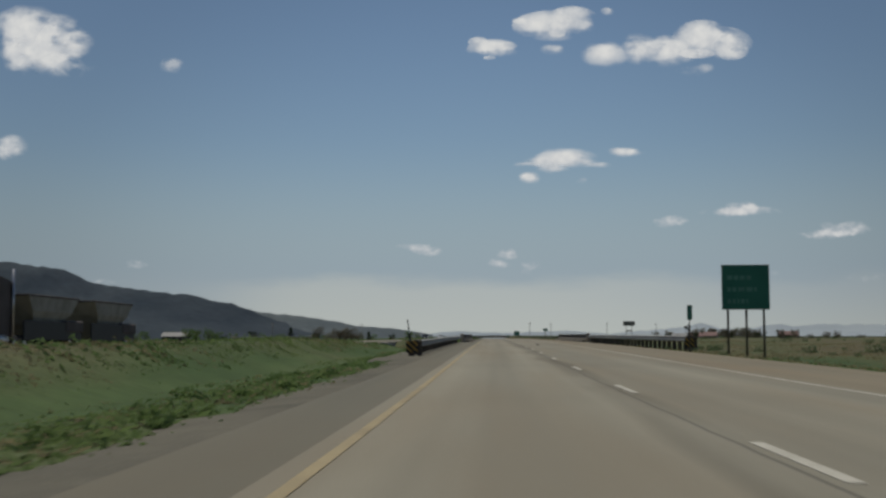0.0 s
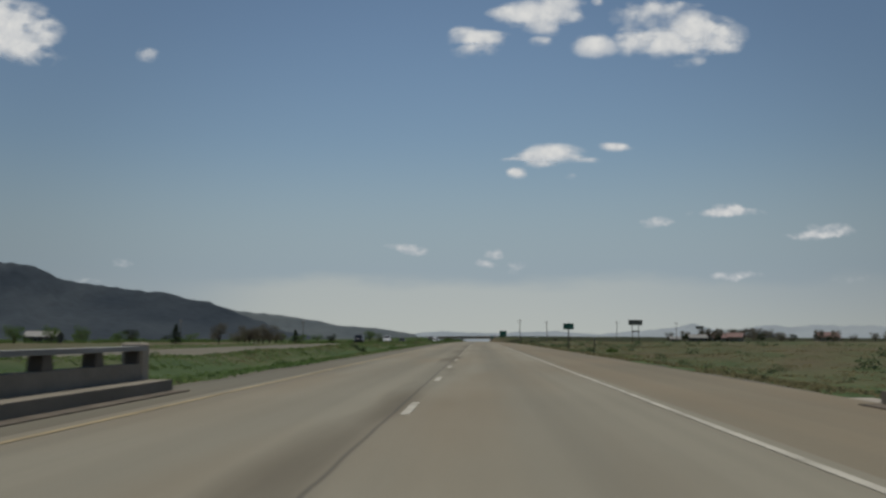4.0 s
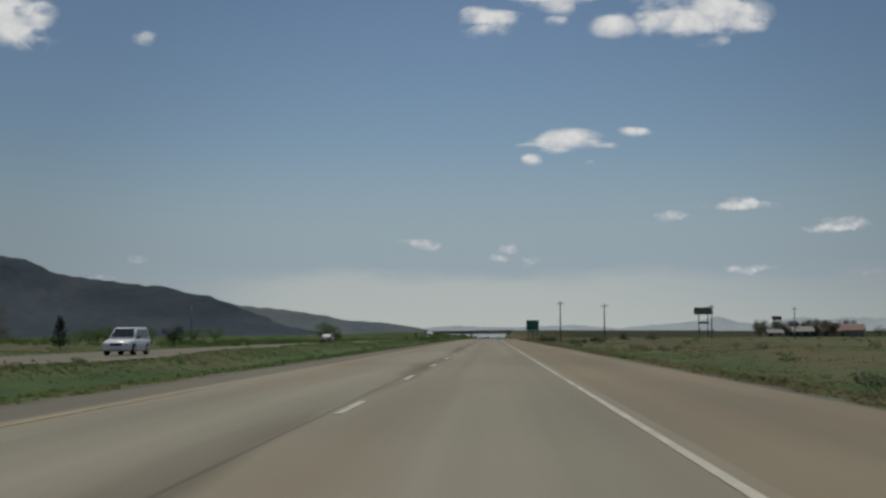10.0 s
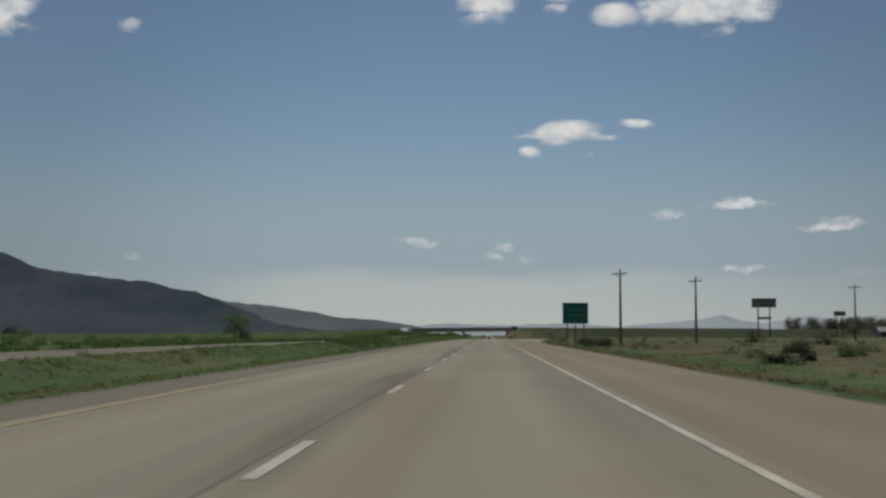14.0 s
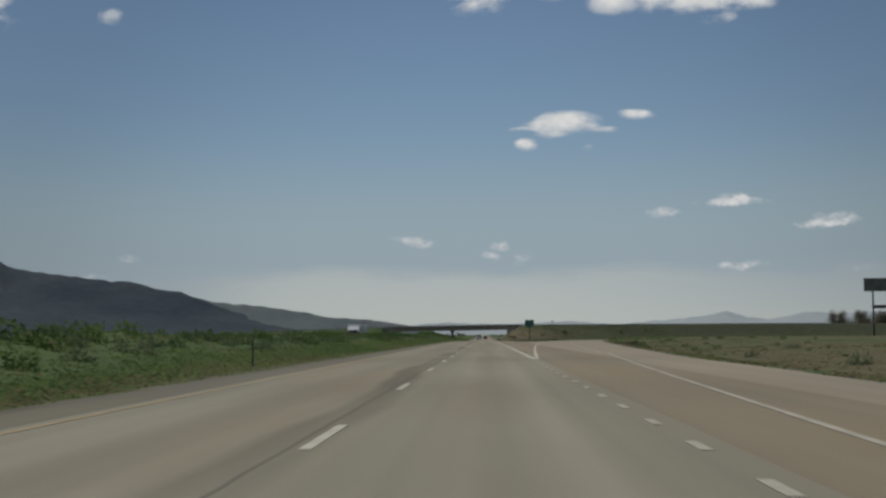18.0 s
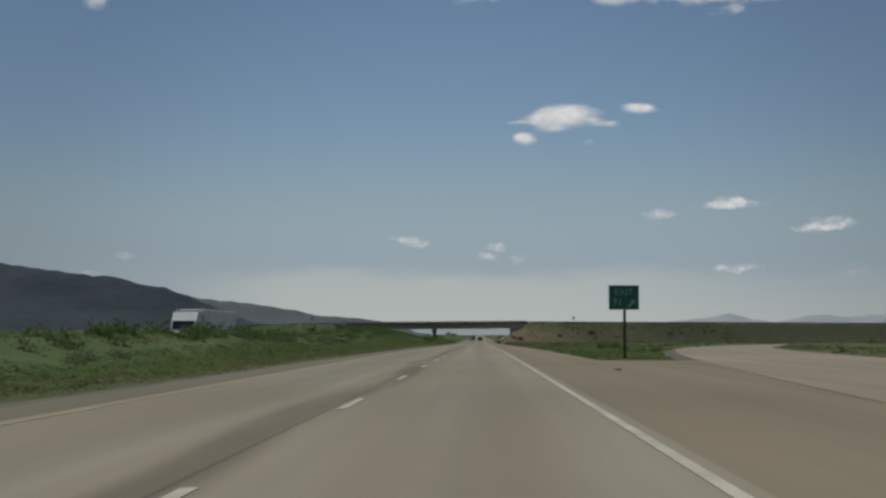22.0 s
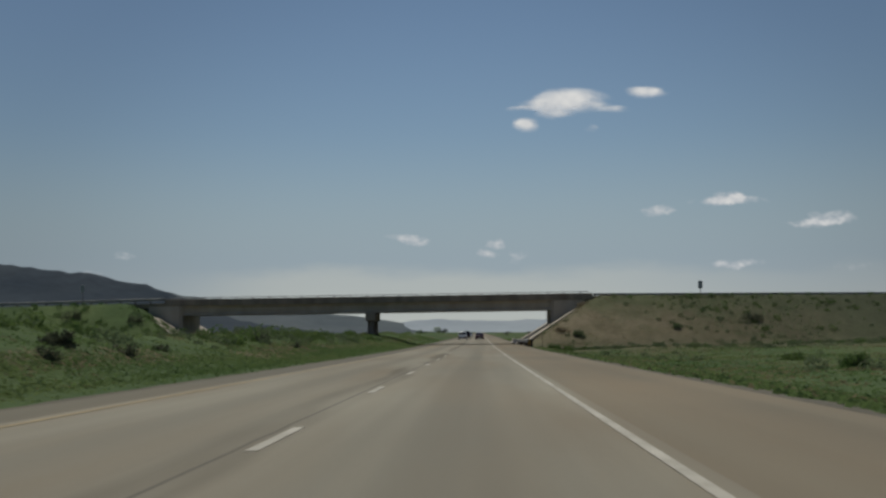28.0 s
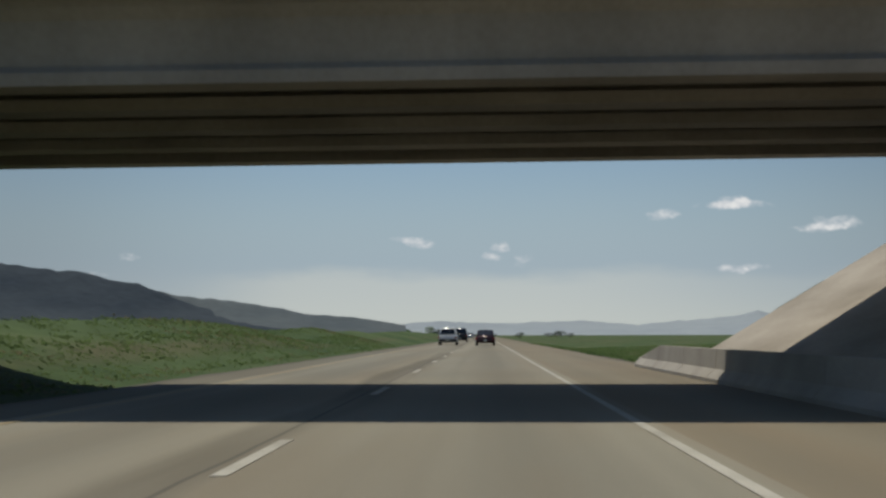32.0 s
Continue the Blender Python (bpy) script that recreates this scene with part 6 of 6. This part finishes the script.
grow("grass_median", "fresh green grass in the median", M_LEAF_GREEN, TUFTS, 26000, -6.0, -16.0, -20, 1290, 0.6, 1.4, 0.5)
grow("dry_grass_median", "dry straw grass in the median", M_LEAF_DRY, TUFTS, 12000, -6.0, -16.0, -20, 1290, 0.6, 1.3, 0.3, 14, 0.1)
grow("grass_edge_west", "dense green grass along the median edge", M_LEAF_GREEN, TUFTS, 6500, -6.0, -8.4, 980, 1190, 0.7, 1.5, 0.3)
grow("grass_edge_bank", "green grass at the foot of the median bank", M_LEAF_GREEN, TUFTS, 4500, -6.6, -8.8, 620, 990, 0.7, 1.5, -0.2)
grow("dry_edge_bank", "dry grass along the gravel of the median bank", M_LEAF_DRY, TUFTS, 3200, -5.95, -7.5, 640, 990, 0.6, 1.2, 0.2, 20, -0.4)
grow("grass_edge_east", "dense green grass along the shoulder", M_LEAF_GREEN, TUFTS, 9000, 7.8, 11.0, 880, 1160, 0.7, 1.5, 0.3)
grow("dry_strip_median", "band of dry straw grass on the median bank", M_STRAW, TUFTS, 1700, -7.7, -8.7, 985, 1190, 0.6, 1.2, 0.0, 9, -0.1)
grow("grass_verge", "green roadside grass beyond the shoulder", M_LEAF_GREEN, TUFTS, 9000, 8.5, 14.0, -20, 1160, 0.6, 1.3, 0.4, 11, -0.1)
grow("dry_edge_verge", "dry tan grass along the gravel of the shoulder", M_LEAF_DRY, TUFTS, 4200, 7.7, 9.4, 180, 720, 0.5, 1.1, 0.2, 17, -0.4)
grow("grass_infield", "fresh green grass inside the exit ramp", M_LEAF_GREEN, TUFTS, 9000, 8.0, 34.0, 860, 1165, 0.8, 1.6, 0.6)
grow("dry_grass_verge", "dry tan grass in the roadside field", M_LEAF_DRY, TUFTS, 17000, 8.6, 42.0, -20, 1160, 0.7, 1.6, 0.7)
grow("grass_far_bank", "green grass beyond the opposite carriageway", M_LEAF_GREEN, TUFTS, 14000, -29.0, -60.0, -20, 1290, 0.9, 2.0, 0.5)
grow("weeds_verge", "low olive weeds along the shoulder", M_SAGE, SHRUBS, 420, 8.4, 26.0, -20, 1160, 0.25, 0.6, 0.5)
grow("sagebrush_field", "grey-green sagebrush dotted over the field", M_SAGE, SHRUBS, 520, 14.0, 110.0, -20, 1160, 0.7, 1.5, 0.6)
grow("sagebrush_median", "tall grey-green sagebrush on the median bank", M_SAGE, SHRUBS, 760, -9.4, -16.0, 640, 1180, 0.5, 1.2, 0.0, 9, -0.1)
grow("shrubs_median", "leafy green shrubs on the median bank", M_TREE, SHRUBS, 620, -9.8, -16.0, 640, 1180, 0.7, 1.6, -0.3, 12, -0.1)
grow("weeds_median", "small green weeds in the median", M_TREE, SHRUBS, 220, -6.3, -15.0, -20, 640, 0.3, 0.7, 0.2)
grow("brush_far_bank", "green brush beyond the opposite carriageway", M_TREE, SHRUBS, 700, -30.0, -75.0, 560, 1185, 1.0, 2.4, 0.3)
grow("brush_embankment", "grey-green brush on the embankment slope", M_SAGE, SHRUBS, 420, 10.5, 75.0, 1164, 1190, 0.25, 0.95, 0.0, 5, -0.15)
grow("green_brush_embankment", "leafy green brush on the embankment slope", M_TREE, SHRUBS, 190, 24.0, 90.0, 1164, 1190, 0.4, 1.3, 0.0, 7, -0.1)
grow("green_brush_crown", "low green brush along the crown of the embankment", M_TREE, SHRUBS, 90, 16.0, 60.0, 1184, 1189.5, 0.35, 0.9, 0.0)
grow("sage_foot_embankment", "grey-green sage along the foot of the embankment", M_SAGE, SHRUBS, 190, 12.0, 60.0, 1169, 1177, 0.4, 1.0, 0.0)
grow("grass_embankment", "grey-green grass tufts on the embankment slope", M_SAGE, TUFTS, 3500, 26.0, 80.0, 1162, 1190, 0.7, 1.7, 0.2, 6, 0.0)
grow("dry_grass_slope", "dry tan grass tufts on the embankment by the bridge", M_LEAF_DRY, TUFTS, 1500, 9.0, 34.0, 1170, 1189.5, 0.5, 1.1, 0.0)
grow("grass_slope", "sparse green grass tufts on the embankment by the bridge", M_LEAF_GREEN, TUFTS, 800, 9.0, 34.0, 1168, 1189.5, 0.5, 1.2, 0.0, 5, 0.05)
grow("brush_embankment_west", "green brush on the western embankment slope", M_TREE, SHRUBS, 200, -34.0, -75.0, 1172, 1192, 0.6, 1.5)
grow("grass_beyond", "green grass beyond the overpass", M_LEAF_GREEN, TUFTS, 7000, 8.0, 40.0, 1208, 1320, 0.8, 1.6, 0.4)


def far_woods(name, label, material, n, x0, x1, y0, y1, s0, s1):
    """A thin far wood at the foot of the hills: many rounded crowns in one object."""
    x, y = rng.uniform(x0, x1, n), rng.uniform(y0, y1, n)
    scatter(name, label, material, SHRUBS, x, y, rng.uniform(s0, s1, n), rng, 0.3)


far_woods("woods_far_west", "dark far woods at the foot of the ridge", M_TREE_DARK, 330, -1500, -240, 1000, 2600, 7, 13)
far_woods("woods_west", "yellow-green spring woods below the ridge", M_TREE, 300, -900, -150, 750, 1900, 5, 9)
far_woods("hedge_west", "low yellow-green thicket beyond the opposite carriageway", M_TREE, 90, -170, -88, 540, 660, 2.6, 4.6)
far_woods("woods_far_east", "dim brown woods along the eastern horizon", M_TREE_BARE, 220, 260, 900, 900, 1900, 6, 11)
far_woods("hedge_far_east", "dark hedgerow beyond the eastern fields", M_TREE_DARK, 120, 330, 760, 800, 1300, 5, 8)


def shrub(x, y, wide, tall, leaves, label, seed):
    """One shrub of fine twigs, wider than high, with a ragged rim."""
    r = np.random.default_rng(seed)
    e = thing("shrub", (x, y, float(ground_z(x, y)) - 0.05), label, "shrub", "shrubs by the road")
    bm = bmesh.new()
    for k in range(7):
        a = k * 0.9 + r.uniform(0, 0.5)
        tube(bm, (0, 0, 0), (math.cos(a) * wide * 0.3, math.sin(a) * wide * 0.3, tall * 0.6), 0.014 * wide, 0.004 * wide, 5)
    part("stem", bm, M_BARK, e, "", True)
    lobes = []
    for k in range(5):
        f = r.uniform(0.38, 0.75)
        c = leaf_cloud(r, 380 if wide > 1 else 70, wide / 2 * f, wide / 2 * f, tall * r.uniform(0.5, 1.0), 0.042 if wide > 1 else 0.032, 0.0, 0.6, 0.3)
        lobes.append(c + np.array([r.uniform(-0.3, 0.3) * wide, r.uniform(-0.3, 0.3) * wide, 0]))
    link_mesh("crown", quad_mesh("crown", np.concatenate(lobes), leaves), e)


shrub(14.6, 1188.0, 2.5, 1.25, M_STRAW, "dry tan shrub at the top of the slope paving", 201)
shrub(13.6, 1178.7, 2.0, 0.9, M_SAGE, "grey-green shrub on the embankment slope", 202)
shrub(11.9, 1179.2, 2.2, 0.95, M_STRAW, "straw-coloured shrub on the embankment slope", 203)
shrub(9.6, 1163.0, 1.9, 0.85, M_TREE, "leafy green shrub beside the marker post", 204)
shrub(19.9, 824.9, 1.7, 0.8, M_TREE_BARE, "dark round shrub inside the ramp", 205)
for k, (x, y, w, h, m) in enumerate(((15.4, 703.0, 2.4, 1.4, 2), (14.8, 694.0, 2.8, 1.6, 2), (15.2, 688.5, 2.6, 1.5, 2), (16.4, 684.0, 2.9, 1.8, 2), (15.0, 679.5, 2.3, 1.2, 2), (17.6, 690.0, 3.2, 2.0, 2), (33.8, 672.0, 3.1, 2.5, 2), (38.5, 658.0, 3.9, 2.6, 2),
                                     (16.0, 584.7, 1.7, 0.9, 2), (17.6, 586.0, 1.5, 0.8, 2), (20.8, 599.0, 2.6, 1.2, 2), (20.7, 588.5, 2.2, 1.0, 1),
                                     (18.0, 981.0, 1.8, 0.9, 0), (19.2, 976.0, 2.2, 1.0, 0), (18.6, 967.0, 1.6, 0.8, 0), (18.7, 1088.5, 1.8, 1.0, 0), (20.7, 1107.5, 2.0, 0.9, 0),
                                     (12.7, 1172.3, 1.3, 0.5, 1), (13.9, 1170.6, 2.1, 0.6, 0), (15.2, 1171.2, 1.2, 0.5, 1), (16.9, 1169.3, 1.8, 0.6, 1),
                                     (14.1, 277.5, 1.6, 0.6, 0), (12.8, 286.0, 1.3, 0.5, 1), (-10.8, 278.0, 1.4, 0.6, 1), (-12.4, 285.8, 1.2, 0.5, 1))):
    shrub(x, y, w, h, (M_TREE, M_SAGE, M_BRUSH)[m], ("leafy dark green shrub in the roadside grass", "grey-green sagebrush in the roadside grass", "dense dull dark brush in the roadside field")[m], 220 + k)
for k, (x, y) in enumerate(((-6.1, 15.9), (-6.4, 20.9), (-6.2, 23.8), (-6.05, 13.6), (-6.3, 31.0), (-6.2, 214.0), (-6.3, 222.0), (-6.1, 268.0), (-6.2, 330.0), (-6.3, 468.0), (7.9, 246.0), (8.0, 338.0), (7.9, 432.0), (8.1, 505.0))):
    shrub(x, y, 0.62, 0.20, M_TREE, "low clump of weeds on the gravel edge", 260 + k)
shrub(11.3, 1170.0, 2.4, 1.25, M_TREE, "leafy dark green bush at the embankment foot", 208)
shrub(25.7, 1180.1, 1.8, 0.8, M_SAGE, "grey-green shrub on the embankment slope", 206)
shrub(22.6, 1174.0, 1.6, 0.8, M_SAGE, "grey-green shrub on the embankment slope", 207)
shrub(34.8, 1182.0, 2.6, 1.5, M_BRUSH, "round dark green bush high on the embankment slope", 209)
for k, (x, y, w, h) in enumerate(((-8.3, 1062.5, 0.9, 0.55), (-8.5, 1069.6, 1.0, 0.6), (-9.2, 1066.0, 1.1, 0.7), (-10.4, 1103.0, 1.3, 0.8), (-9.0, 1076.0, 0.8, 0.45), (-8.8, 1105.0, 0.9, 0.5))):
    shrub(x, y, w, h, M_BRUSH, "small dull round shrub at the edge of the straw strip", 290 + k)
for k, (x, y, w) in enumerate(((-49.1, 1185.0, 2.6), (-40.6, 1183.6, 2.4), (-45.0, 1181.0, 1.8))):
    shrub(x, y, w, w * 0.6, M_BRUSH, "round dark shrub on the western embankment", 300 + k)


def tree(name, label, x, y, tall, wide, leaves, kind, seed):
    """A tapered trunk with limbs and a ragged crown of many leaf clumps."""
    g = float(ground_z(x, y))
    r = np.random.default_rng(seed)
    e = thing(name, (x, y, g), label, "tree", "trees in the valley")
    bm = bmesh.new()
    if kind == "evergreen":
        tube(bm, (0, 0, -0.4), (0, 0, tall * 0.9), 0.03 * tall, 0.01 * tall, 8)
        part("trunk", bm, M_BARK, e, "", True)
        q = []
        for k in range(10):
            f = k / 10
            w = wide * 0.5 * (1 - f) ** 0.7 * r.uniform(0.8, 1.15) + 0.15
            q.append(leaf_cloud(r, 110, w, w, tall * 0.12, 0.13 * tall / 6, tall * (0.10 + 0.86 * f)))
        quads = np.concatenate(q)
    else:
        lean = r.normal(size=2) * 0.05 * tall
        tube(bm, (0, 0, -0.4), (lean[0], lean[1], tall * 0.55), 0.035 * tall, 0.018 * tall, 8)
        q = []
        for k in range(13):
            a = k * 2.4 + r.uniform(-0.4, 0.4)
            z0, z1 = tall * r.uniform(0.12, 0.4), tall * r.uniform(0.28, 0.86)
            reach = wide * r.uniform(0.18, 0.42)
            tip = Vector((math.cos(a) * reach, math.sin(a) * reach, z1))
            tube(bm, (lean[0] * z0 / tall, lean[1] * z0 / tall, z0), tip, 0.014 * tall, 0.005 * tall, 5)
            c = leaf_cloud(r, 170 if leaves is not M_TREE_BARE else 260, wide * 0.27, wide * 0.27, tall * 0.2, (0.10 if leaves is not M_TREE_BARE else 0.075) * tall / 6, 0.001 + float(tip.z))
            c += np.array([tip.x, tip.y, 0])
            q.append(c)
        part("trunk", bm, M_BARK, e, "trunk and bare limbs", True)
        quads = np.concatenate(q)
    link_mesh("crown", quad_mesh("crown", quads, leaves), e)
    return e


tree("evergreen_tree", "dark upright juniper beyond the opposite carriageway", -85.0, 500.0, 6.2, 4.4, M_TREE_DARK, "evergreen", 1)
tree("round_tree", "small dark round tree beyond the median", -107.0, 533.0, 4.6, 5.0, M_TREE_DARK, "round", 2)
tree("evergreen_tree", "dark bushy evergreen beyond the opposite carriageway", -57.0, 541.0, 4.4, 3.8, M_TREE_DARK, "evergreen", 3)
for k in range(9):
    tree("bare_tree", "brown budding cottonwood beyond the opposite carriageway", -60.0 - 1.7 * k + 2.0 * math.sin(k * 5.3), 522.0 + 9.0 * math.sin(k * 2.1), 5.2 + 1.4 * math.sin(k * 1.7), 6.2 + 1.2 * math.sin(k * 3.1), M_TREE_BARE, "round", 10 + k)
for k in range(8):
    tree("leafy_tree", "low yellow-green tree in the wood behind the field", -70.0 - 6.0 * k + 4.5 * math.sin(k * 4.7), 690.0 + 22 * math.sin(k * 1.3), 3.9 + 0.8 * math.sin(k * 2.3), 6.6 + 1.5 * math.sin(k * 1.9), M_TREE, "round", 30 + k)
for k in range(16):
    tree("leafy_tree", "yellow-green spring tree at the far side of the valley", -120.0 - 13.0 * (k % 8) - 4 * math.sin(k * 3.0), 470.0 + 75.0 * (k // 8) + 60 * math.sin(k * 1.9) + 10 * k, 5.5 + 1.5 * math.sin(k * 2.9), 6.5, M_TREE, "round", 50 + k)
for k in range(16):
    tree("bare_tree", "brown budding tree round the farm buildings", 122.0 + 9.0 * k + 3 * math.sin(k * 2.0), 930.0 + 14 * math.sin(k * 1.6), 6.5 + 2.2 * math.sin(k * 2.7), 6.5, M_TREE_BARE, "round", 80 + k)
for k in range(5):
    tree("round_tree", "dark leafy tree beside the farm buildings", 126.0 + 22.0 * k, 898.0 + 9 * math.sin(k * 2.2), 5.4 + 1.2 * math.sin(k * 1.1), 5.0, M_TREE_DARK, "round", 110 + k)
for k in range(7):
    tree("leafy_tree", "far roadside tree beyond the overpass", -16.5 - 3.4 * k, 1650.0 + 26 * math.sin(k * 2.0), 4.0 + 1.1 * math.sin(k * 1.8) - 0.25 * k, 4.6, M_TREE if k % 3 else M_TREE_DARK, "round", 130 + k)
for k in range(5):
    tree("round_tree", "far dark tree beside the road beyond the overpass", (15.5, 27.0, 29.5, 32.0, 35.0)[k], 1650.0 + 9 * math.sin(k * 2.4), (2.8, 2.4, 3.0, 2.6, 2.2)[k], 4.2, M_TREE_DARK, "round", 145 + k)
for k in range(20):
    tree("bare_tree", "tall brown cottonwood far behind the farm", 268.0 + 4.1 * k + 2.0 * math.sin(k * 3.7), 1600.0 + 18 * math.sin(k * 2.3), 16.5 + 3.0 * math.sin(k * 1.9), 13.0 + 2.0 * math.sin(k * 2.8), M_TREE_BARE, "round", 170 + k)
tree("leafy_tree", "tall yellow-green tree beyond the opposite carriageway", -57.0, 804.0, 7.2, 6.5, M_TREE, "round", 190)
tree("leafy_tree", "slim grey-green tree beyond the opposite carriageway", -49.0, 772.0, 5.4, 4.4, M_SAGE, "round", 191)
tree("round_tree", "dark bushy tree beyond the opposite carriageway", -49.0, 570.0, 3.6, 3.2, M_TREE_DARK, "round", 192)
